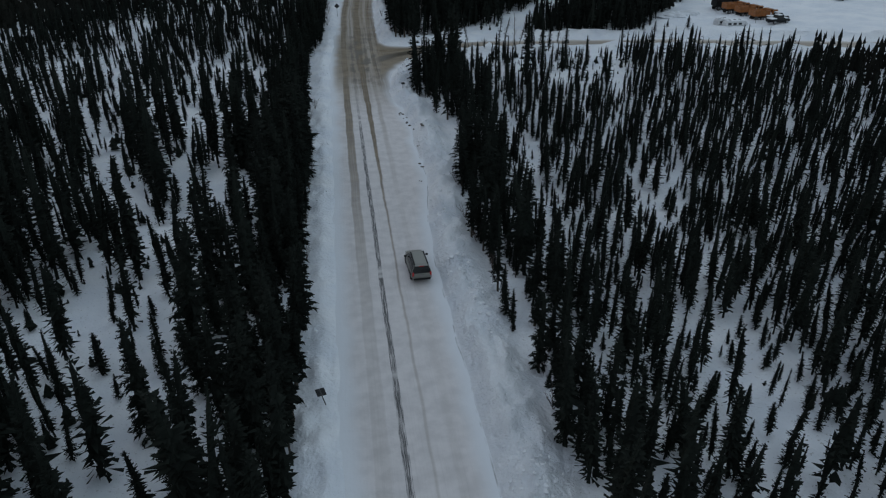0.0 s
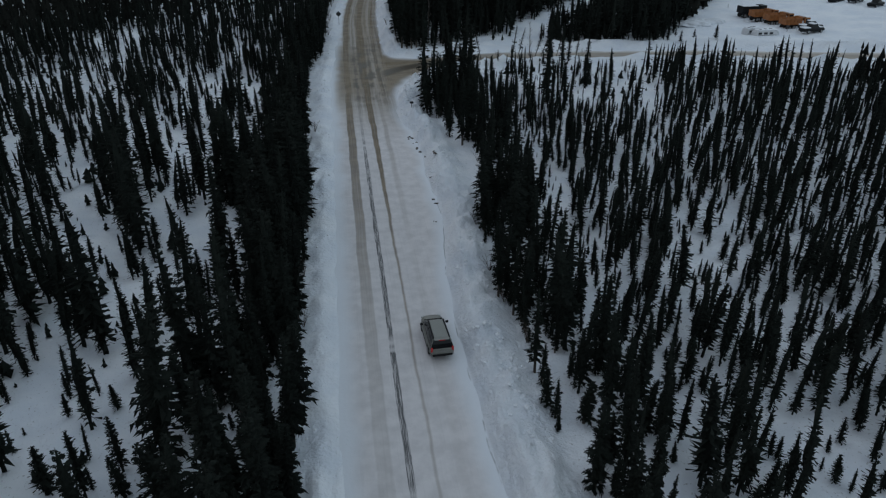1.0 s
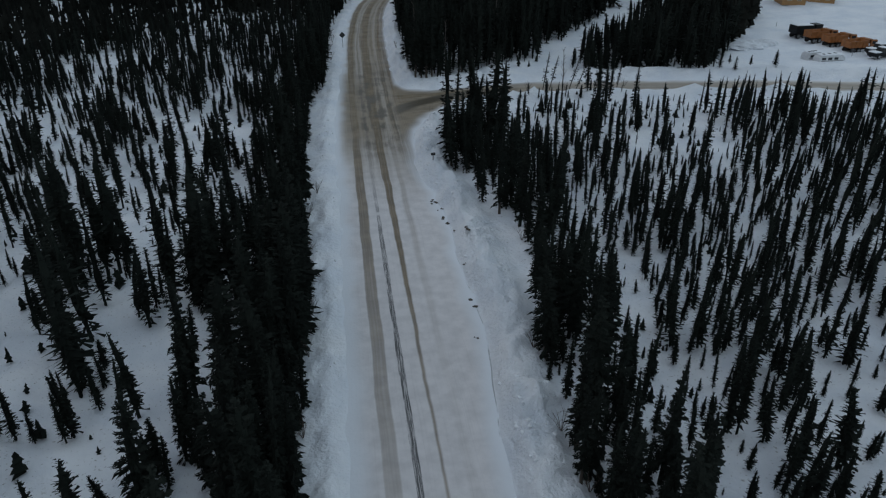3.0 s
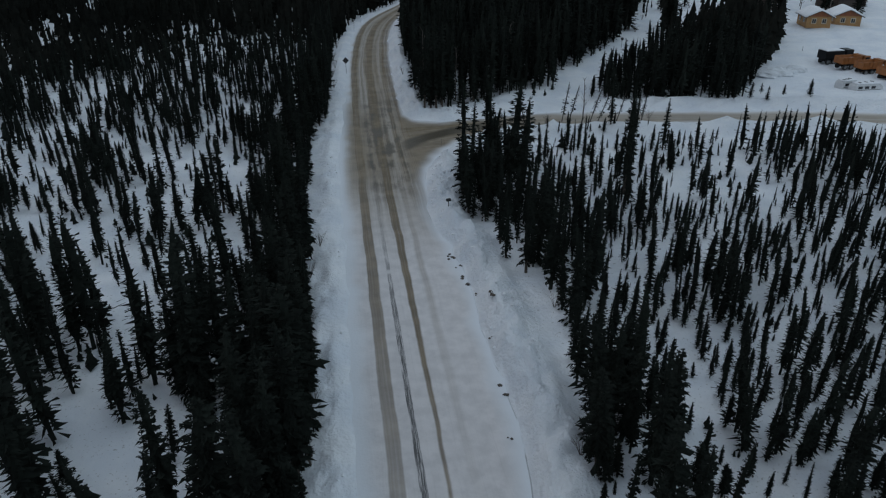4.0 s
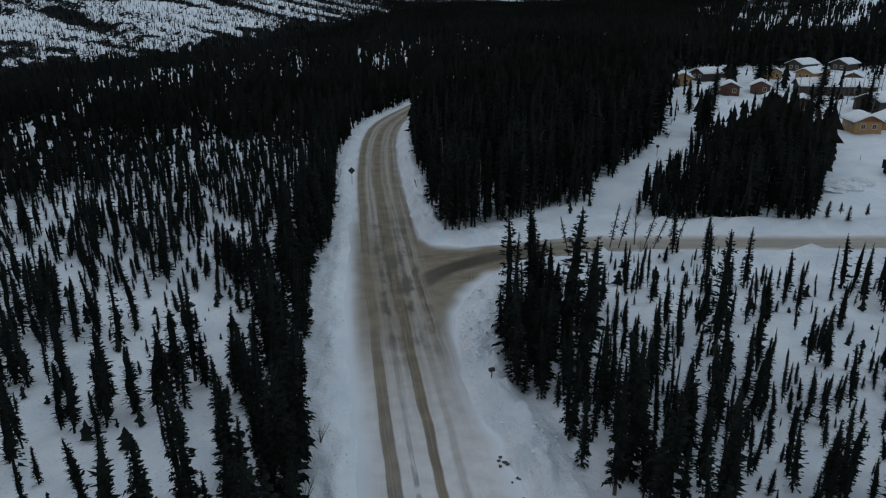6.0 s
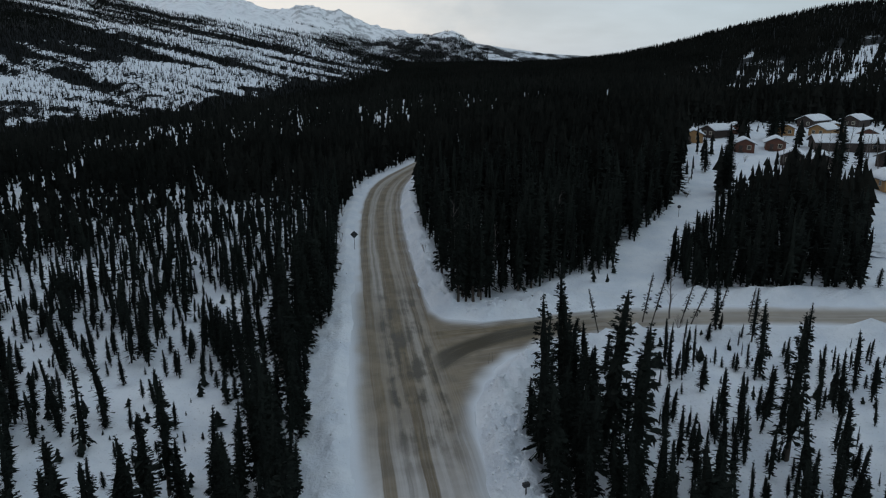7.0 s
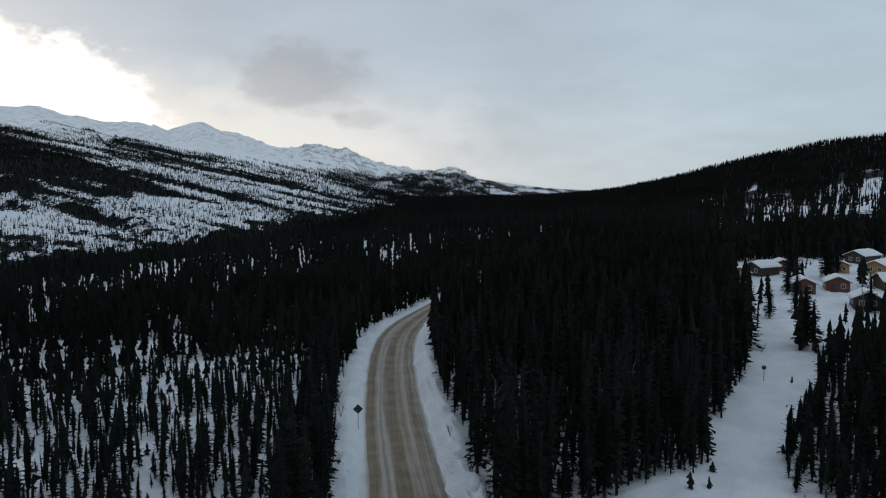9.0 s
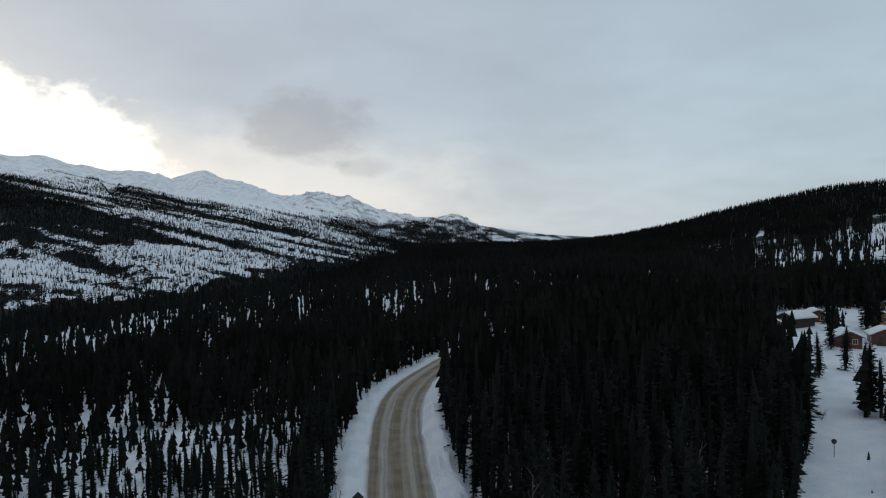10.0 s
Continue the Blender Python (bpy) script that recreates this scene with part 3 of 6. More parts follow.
def build_ground():
    xs, ys = spread(-7, 19, 0.30, 4900, 1.10), spread(8, 134, 0.56, 4900, 1.08)
    gx, gy = np.meshgrid(xs, ys)
    x, y = gx.ravel(), gy.ravel()
    z = land(x, y)
    cover = wood_cover(x, y, z)
    z = z - sunk(x, y)
    nx, ny = len(xs), len(ys)
    k = (np.arange(ny - 1)[:, None] * nx + np.arange(nx - 1)).ravel()
    me = mesh_from("ground", placed(x, y, z), np.stack([k, k + 1, k + nx + 1, k + nx], 1), M_GROUND, True)
    give(me, "cover", cover)
    r = np.hypot(x, y - 80)
    give(me, "rock", step(r, 1600, 2600) * step(z, 60, 200))
    sd = np.full(len(x), 20.0)
    close = (np.abs(x) < 200) & (y > -100) & (y < 300)
    sd[close] = road_field(x[close], y[close])[0]
    give(me, "bank", step(sd, -0.2, 0.6) * step(-sd, -5.5, -2.5) * np.where(x < 3, 0.35, 1.0))
    give(me, "litter", step(sd, 1.0, 5.0) * step(-r, -300, -150))
    return tagged(new("ground", me), "snow-covered land rising to mountains and a wooded hill", "ground", kind="structure")


def build_road():
    s = 0.4
    gx, gy = np.meshgrid(np.arange(-3, 175, s), np.arange(-90, 245, s))
    x, y = gx.ravel(), gy.ravel()
    sd = np.full(len(x), 50.0)
    rest = [np.full(len(x), 50.0) for _ in range(3)]
    maybe = (x < 22) | ((y > 56) & (y < 122)) | (y > 195)
    sd[maybe], *got = road_field(x[maybe], y[maybe])
    for full, some in zip(rest, got):
        full[maybe] = some
    keep = (sd < 1.0).reshape(gx.shape)
    cell = keep[:-1, :-1] | keep[1:, :-1] | keep[:-1, 1:] | keep[1:, 1:]
    ids = np.arange(gx.size).reshape(gx.shape)
    q = np.stack([ids[:-1, :-1][cell], ids[:-1, 1:][cell], ids[1:, 1:][cell], ids[1:, :-1][cell]], 1)
    used, inv = np.unique(q, return_inverse=True)
    z = base_land(x[used], y[used]) + (fractal(x[used] / 3, y[used] / 3, 3, 61) - 0.5) * 0.05
    me = mesh_from("road", placed(x[used], y[used], z), inv.reshape(q.shape), M_ROAD, True)
    for name, values in zip(("lat", "slat", "along", "sd"), (*rest, sd)):
        give(me, name, values[used])
    give(me, "plan_x", x[used])
    give(me, "plan_y", y[used])
    return tagged(new("road", me), "two-lane road and junction under packed snow and brown sand", "road", kind="structure")


build_ground()
build_mountains()
build_road()


# ---------------------------------------------------------------- helpers for things
def part(name, bm, mat, parent=None, label="", smooth=False):
    """Links a bmesh as ONE mesh object, under a thing or a part if given."""
    me = bpy.data.meshes.new(name)
    bm.to_mesh(me)
    bm.free()
    me.materials.append(mat)
    if smooth:
        me.polygons.foreach_set("use_smooth", np.full(len(me.polygons), True))
    ob = new(name, me)
    ob.parent = parent
    return tagged(ob, label)


def boxes(*specs, bevel=0.0, segments=2):
    """A bmesh of boxes: (x, y, z centre, size x, y, z[, turn about x, y, z in degrees])."""
    bm = bmesh.new()
    for x, y, z, sx, sy, sz, *turn in specs:
        m = pose(x, y, z, *turn) @ Matrix.Diagonal((sx, sy, sz, 1))
        bmesh.ops.create_cube(bm, size=1, matrix=m)
    if bevel:
        bmesh.ops.bevel(bm, geom=bm.edges[:], offset=bevel, segments=segments, affect="EDGES", profile=0.6)
    return bm


def rod(bm, a, b, r0, r1, sides=5):
    """A tapered stick from a to b."""
    a, b = Vector(a), Vector(b)
    m = Matrix.Translation((a + b) / 2) @ (b - a).to_track_quat("Z", "Y").to_matrix().to_4x4()
    bmesh.ops.create_cone(bm, cap_ends=True, segments=sides, radius1=r0, radius2=max(r1, 0.001), depth=(b - a).length, matrix=m)
    return bm


def loft(rings):
    """A closed skin through rings with the same number of points."""
    bm = bmesh.new()
    rows = [[bm.verts.new(p) for p in ring] for ring in rings]
    for a, b in zip(rows, rows[1:]):
        for k in range(len(a)):
            bm.faces.new((a[k - 1], a[k], b[k], b[k - 1]))
    bm.faces.new(rows[0])
    bm.faces.new(rows[-1][::-1])
    bmesh.ops.recalc_face_normals(bm, faces=bm.faces)
    return bm


def wheel(radius, width, side, tyre_mat, rim_mat, parent, x, y):
    bm = bmesh.new()
    m = pose(x, y, radius, 0, 90, 0)
    bmesh.ops.create_cone(bm, cap_ends=True, segments=20, radius1=radius, radius2=radius, depth=width, matrix=m)
    bmesh.ops.bevel(bm, geom=bm.edges[:], offset=width * 0.18, segments=2, affect="EDGES")
    tyre = part("wheel", bm, tyre_mat, parent, smooth=False)
    bm = bmesh.new()
    m = pose(x + side * width * 0.5, y, radius, 0, 90, 0)
    bmesh.ops.create_cone(bm, cap_ends=True, segments=14, radius1=radius * 0.62, radius2=radius * 0.62, depth=0.05, matrix=m)
    part("rim", bm, rim_mat, tyre)
    return tyre


def empty(name, x, y, turn=0.0, z=None, sink=0.0):
    ob = new(name)
    ob.empty_display_size = 0.3
    gx, gy, dz = site(x, y)
    ob.matrix_basis = pose(float(gx), float(gy), float(UNIT * land(x, y)[0] + dz) - sink if z is None else z, 0, 0, turn)
    return ob


def on_snow(x, y):
    gx, gy, dz = site(x, y)
    return float(gx), float(gy), float(UNIT * land(x, y)[0] + dz)


# ---------------------------------------------------------------- spruces
def trunk_arrays(height, radius, sides, rng, bend=0.0):
    rows, tris = [], []
    levels = 5 if sides > 4 else 2
    for k in range(levels + 1):
        f = k / levels
        a = np.arange(sides) * 2 * np.pi / sides
        w = radius * (1 - f) ** 0.8 + 0.012
        rows.append(np.stack([np.cos(a) * w + bend * f * f, np.sin(a) * w, np.full(sides, f * height - 0.25 * (k == 0))], 1))
    for k in range(levels):
        for s in range(sides):
            a, b = k * sides + s, k * sides + (s + 1) % sides
            tris += [(a, b, b + sides), (a, b + sides, a + sides)]
    return np.vstack(rows), np.array(tris)


def crown_profile(f, bare, cone=0.8):
    """How wide a black spruce's crown is at a height: widest low down, drawn in to a slim tip."""
    low = min(1.0, max(0.0, f - bare) / 0.16)
    return (1 - f) ** cone * (0.70 + 0.30 * low) + 0.095


def crown_arrays(height, spread_r, whorls, arms, rng, detail=2, bare=0.12, bend=0.0, thin=0.0, cone=0.8, rings=9):
    """Drooping boughs in uneven whorls, each a spine with needle fingers, round a slim mass of twigs."""
    verts, tris = [], []
    phase = rng.random(4) * 6.3

    def uneven(f, a):
        return 1.0 + 0.12 * math.sin(f * 17 + phase[0]) + 0.07 * math.sin(2 * a + f * 5 + phase[2]) + 0.12 * math.sin(f * 41 + 2 * a + phase[3]) + 0.06 * math.sin(a + phase[1])

    def tri(*p):
        k = len(verts)
        verts.extend(p)
        tris.append((k, k + 1, k + 2))

    up = np.array([0, 0, 1.0])
    for w in range(whorls):
        f = bare + (0.99 - bare) * ((w + 0.7 * rng.random()) / whorls) ** 0.93
        if rng.random() < thin * (1.3 - f):
            continue
        shape = crown_profile(f, bare, cone) * (0.80 + 0.36 * rng.random())
        turn = rng.random() * 6.3
        count = arms if f < 0.8 else max(3, arms - 2)
        for k in range(count):
            if rng.random() < 0.14 + thin * 0.5:
                continue
            a = turn + k * 2 * np.pi / count + rng.normal(0, 0.3)
            length = max(0.09, spread_r * shape * uneven(f, a) * (0.72 + 0.38 * rng.random() + 0.22 * (rng.random() < 0.07)))
            d = np.array([np.cos(a), np.sin(a), 0.0])
            side = np.array([-d[1], d[0], 0.0])
            slope = -0.62 + 0.95 * f + rng.normal(0, 0.16)
            axis = np.array([bend * f * f, 0, f * height + rng.normal(0, 0.10)])
            along = d + up * slope
            root, tip = axis + along * length * 0.12, axis + along * length + up * length * 0.10
            wide = (0.05 + 0.13 * length) if detail >= 2 else (0.05 + 0.12 * length) * (1.0 if rings > 5 else 1.6)
            roll = rng.normal(0, 0.5)
            flat = side * math.cos(roll) + up * math.sin(roll)
            mid = root * 0.34 + tip * 0.66
            if detail < 2:
                if rng.random() < 0.3:
                    tri(root + along * length * 0.2, tip + flat * wide * 0.55, tip - flat * wide * 0.55 - up * wide * 0.5)
                else:
                    tri(root + along * length * 0.15 + flat * wide + up * wide * 0.3, tip, root + along * length * 0.15 - flat * wide - up * wide * 0.6)
                continue
            tri(root - up * wide * 0.5, mid + flat * wide, tip)
            tri(root + up * wide * 0.4, tip, mid - flat * wide - up * wide * 0.5)
            for at, sign in ((0.50, 1), (0.62, -1), (0.82, rng.choice((1, -1)))):
                if rng.random() < 0.12:
                    continue
                base = root + (tip - root) * at
                out = d * (0.55 + 0.3 * rng.random()) + side * sign * 0.7 + up * (slope * 0.5 - 0.25 + rng.normal(0, 0.22))
                reach = length * (0.50 - 0.30 * (at - 0.4)) * (0.7 + 0.5 * rng.random())
                thick = 0.030 + 0.05 * length
                tri(base + d * thick + up * thick * 0.6, base + out * reach, base - d * thick - up * thick * 0.6)
    # the slim inner mass of twigs and old needles
    sides = 6 if detail >= 2 else 4
    rings = 14 if detail >= 2 else rings
    inner = (0.36 if detail >= 2 else 0.42) * (1 - 0.9 * thin)
    base = len(verts)
    for k in range(rings):
        f = bare + 0.01 + (0.985 - bare) * k / (rings - 1)
        for s in range(sides):
            a = s * 2 * np.pi / sides + 0.4 * k
            w = spread_r * crown_profile(min(f, 0.99), bare, cone) * inner * (0.7 + 0.6 * rng.random()) * (0.4 if k == 0 else 0.15 if k == rings - 1 else 1)
            verts.append(np.array([np.cos(a) * w + bend * f * f, np.sin(a) * w, f * height + rng.normal(0, 0.08)]))
    for k in range(rings - 1):
        for s in range(sides):
            a, b = base + k * sides + s, base + k * sides + (s + 1) % sides
            tris += [(a, b, b + sides), (a, b + sides, a + sides)]
    return np.array(verts), np.array(tris)


def far_arrays(height, spread_r, tiers, sides, rng, stem=True):
    """A distant spruce: a ragged narrow column of tiers on a stem."""
    verts, tris = [], []
    for k in range(tiers):
        f0, f1 = 0.10 + 0.84 * k / tiers, min(1.0, 0.10 + 0.90 * (k + 1.6) / tiers)
        w = spread_r * crown_profile(f0, 0.05)
        base, turn = len(verts), rng.random() * 6
        for s in range(sides):
            a = turn + s * 2 * np.pi / sides
            q = w * (0.40 + 0.85 * (s % 2) * rng.random() + 0.40 * rng.random())
            verts.append((np.cos(a) * q, np.sin(a) * q, height * (f0 - 0.03 + 0.05 * rng.random())))
        verts.append((0, 0, height * f1))
        tris += [(base + s, base + (s + 1) % sides, base + sides) for s in range(sides)]
    if not stem:
        return np.array(verts, float), np.array(tris)
    base = len(verts)
    w = 0.013 * height
    verts += [(w, 0, -0.03 * height), (-w * 0.6, w, -0.03 * height), (-w * 0.6, -w, -0.03 * height), (0, 0, height * 0.5)]
    tris += [(base, base + 1, base + 3), (base + 1, base + 2, base + 3), (base + 2, base, base + 3)]
    return np.array(verts, float), np.array(tris)


def joined(name, kinds, spots, mat, label, category="trees"):
    """ONE mesh of many trees; kinds are (verts, tris) one metre high; spots are x, y, z, height, slimness, turn, kind."""
    vs, fs, count = [], [], 0
    spots = spots.copy()
    spots[:, :3] = placed(spots[:, 0], spots[:, 1], spots[:, 2])
    for k, (v, f) in enumerate(kinds):
        s = spots[spots[:, 6] == k]
        if not len(s):
            continue
        c, q = np.cos(s[:, 5])[:, None], np.sin(s[:, 5])[:, None]
        h, w = UNIT * s[:, 3][:, None], UNIT * (s[:, 3] * s[:, 4])[:, None]
        lean_x, lean_y = 0.055 * np.sin(s[:, 5] * 37)[:, None], 0.055 * np.sin(s[:, 5] * 53 + 1)[:, None]
        x = (v[:, 0] * c - v[:, 1] * q) * w + s[:, 0][:, None] + v[:, 2] * h * lean_x
        y = (v[:, 0] * q + v[:, 1] * c) * w + s[:, 1][:, None] + v[:, 2] * h * lean_y
        z = v[:, 2] * h + s[:, 2][:, None]
        vs.append(np.stack([x, y, z], -1).reshape(-1, 3))
        fs.append((f[None] + (np.arange(len(s)) * len(v))[:, None, None]).reshape(-1, 3) + count)
        count += len(s) * len(v)
    me = mesh_from(name, np.vstack(vs), np.vstack(fs), mat)
    return tagged(new(name, me), label, category, kind="stuff")


def scatter(rng, x0, x1, y0, y1, cell):
    """Uneven spots, one in each cell."""
    gx, gy = np.meshgrid(np.arange(x0, x1, cell), np.arange(y0, y1, cell))
    n = gx.size
    return gx.ravel() + rng.random(n) * cell, gy.ravel() + rng.random(n) * cell


# where the cabins stand
CABIN_SPOTS = [(93, 195.5), (102.5, 198.5), (96, 178.7), (105.5, 179.3), (99, 166), (100.8, 159.5), (123.5, 174.5), (121.5, 195), (131, 191.5), (137.7, 194.8), (141, 206), (138.5, 184), (155, 204.4), (111, 202), (80, 205), (99.5, 141.8), (107.8, 142.8), (120, 157.5), (146, 172)]
# open patches in the near woods: x, y, radius along x, along y
WEST_OPENINGS = [(-21.2, 94, 4.0, 4.5), (-14.3, 93.5, 2.6, 3.5), (-27, 87, 3.5, 4.0), (-18.8, 74, 2.2, 3.2), (-28, 106, 3.6, 4), (-21.9, 105.5, 3.2, 4), (-18.6, 116, 2, 3),
                 (-28.1, 67, 2.6, 4.5), (-18.2, 47.5, 3.0, 3.0), (-15.6, 54, 2.4, 3), (-23.4, 56, 2.4, 3.5), (-12.8, 49.5, 1.8, 2.5), (-8.8, 42, 1.4, 2), (-20.7, 36, 3.4, 4.5),
                 (-7.6, 28.5, 1.8, 2.6), (-30, 73, 3, 3), (-18.4, 65, 1.8, 2.6), (-18, 28, 3.0, 3.5), (-12.4, 40, 1.6, 2.4)]
EAST_OPENINGS = [(20.6, 29.5, 2.2, 4.0), (32.4, 33, 3.6, 2.6), (29.4, 42.5, 2.4, 3.0), (25.7, 24, 2.6, 2.4), (26.5, 19.5, 3.0, 2.2), (16.8, 20, 1.3, 3), (20.8, 52.5, 1.3, 4.5), (34.7, 48.5, 2.6, 2.2),
                 (19.8, 46, 2.4, 3.0), (20.2, 40.5, 1.8, 2.4), (31.5, 43.2, 4.0, 2.6), (30.9, 61, 2.2, 2.2), (21.8, 59.5, 1.2, 4.0), (27.9, 36.5, 3.0, 2.4), (28.4, 73.5, 3.2, 2.4), (36.1, 77, 3.6, 2.0),
                 (21, 68, 2.0, 2.6), (18, 70, 1.8, 2.0), (31.5, 70, 3.0, 2.0), (24.5, 80, 2.5, 2.5), (18.3, 120.5, 1.2, 3.2), (20.2, 127, 1.3, 4.0)]


CUT_LINE = spline([(-71, 200), (-68, 250), (-62, 315), (-57, 390)], 6)


def cut_line(x, y):
    """1 on the snowy line cut through the woods on the bench, 0 off it."""
    return step(-np.abs(lateral(x, y, CUT_LINE)[0]), -7.5, -5.5) * (y > 190) * (y < 400)


def near_density(x, y):
    """Trees per square metre and their typical height, round the roads."""
    sd, lat, slat, along = road_field(x, y)
    spur = np.abs(lateral(x, y, SPUR)[0])
    dens, tall = np.zeros(len(x)), np.full(len(x), 7.0)
    patch = fractal(x / 9, y / 9, 3, 71)
    # west of the main road: a thick row by the road, thinner woods behind
    edge = np.where(along < 70, -8.3, np.where(along < 112, -9.0 - 0.6 * step(along, 80, 112), -7.2))
    west = lat < edge
    row = west & (lat > edge - 4.3)
    dens = np.where(west, 0.145 * (0.5 + 0.7 * step(patch, 0.32, 0.58)) * (1 - 0.12 * step(along, 62, 80) * step(-along, -125, -105) + 0.45 * step(along, 94, 114) + 0.16 * step(-along, -80, -68) * step(along, 40, 54) + 0.02 * step(-along, -42, -30) - 0.12 * step(along, 56, 64) * step(-along, -96, -88)), dens)
    tall = np.where(west, (8.4 + 2.6 * patch) * (1 - 0.40 * step(along, 66, 90)), tall)
    dens = np.where(west, dens * (1.16 - 0.34 * step(along, 34, 42) + 0.32 * step(along, 54, 68)), dens)
    dens = np.where(row, 0.46, dens)
    tall = np.where(row, 9.6, tall)
    # east of the main road, south of the side road
    bulge = np.interp(along, [0, 20, 30, 50, 57, 63, 70, 76, 83, 92, 101], [7.9, 7.8, 7.4, 7.5, 9.0, 11.2, 11.4, 9.2, 7.2, 8.0, 15.5])
    east = (lat > bulge) & (slat > 4.8 + 6.0 * step(x, 42, 52)) & (x < 600)
    dens = np.where(east, 0.56 * step(patch, 0.16, 0.54) + 0.07, dens)
    tall = np.where(east, 4.1 + 1.6 * patch, tall)
    dens = np.where(east & (y < 60), dens * (1.42 - 0.42 * step(y, 26, 42)), dens)
    dens = np.where(east & (x > 24), dens * (1 + 0.42 * step(y, 38, 48) * step(-y, -92, -80)), dens)
    tall = np.where(east, tall * (1.3 - 0.3 * step(y, 26, 44)), tall)
    north = east & (slat < 26) & (x > 20)
    dens = np.where(north, 0.17, dens)
    tall = np.where(north, 1.4 + 4.4 * patch, tall)
    tall = np.where(north & (slat < 10), 0.7 * tall, tall)
    rim = east & (lat < bulge + 5.5) & (along < 84)
    dens = np.where(rim, 0.40, dens)
    tall = np.where(rim, 7.4, tall)
    corner = east & (lat < 13.5) & (along > 80) & (along < 99)
    dens = np.where(corner, 0.55, dens)
    tall = np.where(corner, 10.5, tall)
    far_east = east & (x > 48)
    dens = np.where(far_east, 0.72, dens)
    tall = np.where(far_east, 5.2, tall)
    # the thick wood between the main road and the spur, and beyond it
    thick = (lat > np.interp(along, [112, 125, 150, 185], [10.5, 7.5, 6.2, 7.0])) & (slat < -9.5) & (spur > 2.9) & (along > 100)
    side_of = lateral(x, y, SPUR)[0]
    wood = thick & (side_of < 0) & (x < np.minimum(61 + 0.66 * (y - 151.4), 84)) & (slat < -9.2 - 0.25 * np.clip(x - 20, 0, 20))
    dens = np.where(thick & (side_of < 0), 0.015, dens)
    dens = np.where(wood, 0.38, dens)
    tall = np.where(wood, 11.0, tall)
    # the clump east of the spur
    clump = (side_of > 3.4 + 3.2 * step(y, 120, 136)) & (slat < -4.4) & (x < np.minimum(64 + 1.0 * (y - 112), 88)) & (y < 148) & (x > 38)
    dens = np.where(thick & (side_of > 0), 0.012 + (0.05 + 0.10 * step(fractal(x / 9, y / 9, 2, 73), 0.45, 0.6)) * step(y, 172, 188), dens)
    tall = np.where(thick & (side_of > 0), 8.5, tall)
    dens = np.where((x > 66) & (x < 128) & (y > 100) & (y < 140), 0.0, dens)
    dens = np.where(clump, 0.46, dens)
    tall = np.where(clump, 5.6 + 2.6 * step(side_of, 6, 15), tall)
    # woods behind the cabins, and those the main road bends into
    behind = (y > 213) | ((side_of > 0) & (x > 175) & (slat < -6)) | ((y > 196) & (x < 77) & (np.abs(lat) > 7))
    dens = np.where(behind, 0.24, dens)
    tall = np.where(behind, 10.5, tall)
    deep = (lat < -9) & (y > 176) 
    dens = np.where(deep, 0.13 + 0.16 * np.maximum(step(x, -34, -22), step(y, 188, 198) * step(-y, -246, -232)), dens)
    tall = np.where(deep, 8.0, tall)
    dens[(np.abs(lat) < 6.8) | (sd < 2.0)] = 0
    for cx, cy in CABIN_SPOTS:
        dens[np.hypot(x - cx, y - cy) < 5.5] = 0
        dens[np.hypot(x - cx + 3, y - cy + 7) < 5] *= 0.2
    for ox, oy, rx, ry in WEST_OPENINGS + EAST_OPENINGS:
        off = np.sqrt(((x - ox) / rx) ** 2 + ((y - oy) / ry) ** 2)
        dens *= 0.34 + 0.66 * step(off, 0.7, 1.15)
        tall = np.where(off < 1.0, 0.5 * tall, tall)
    # nothing stands where the valley's people have cut a line through the woods
    dens *= 1 - 0.9 * cut_line(x, y)
    return dens, tall


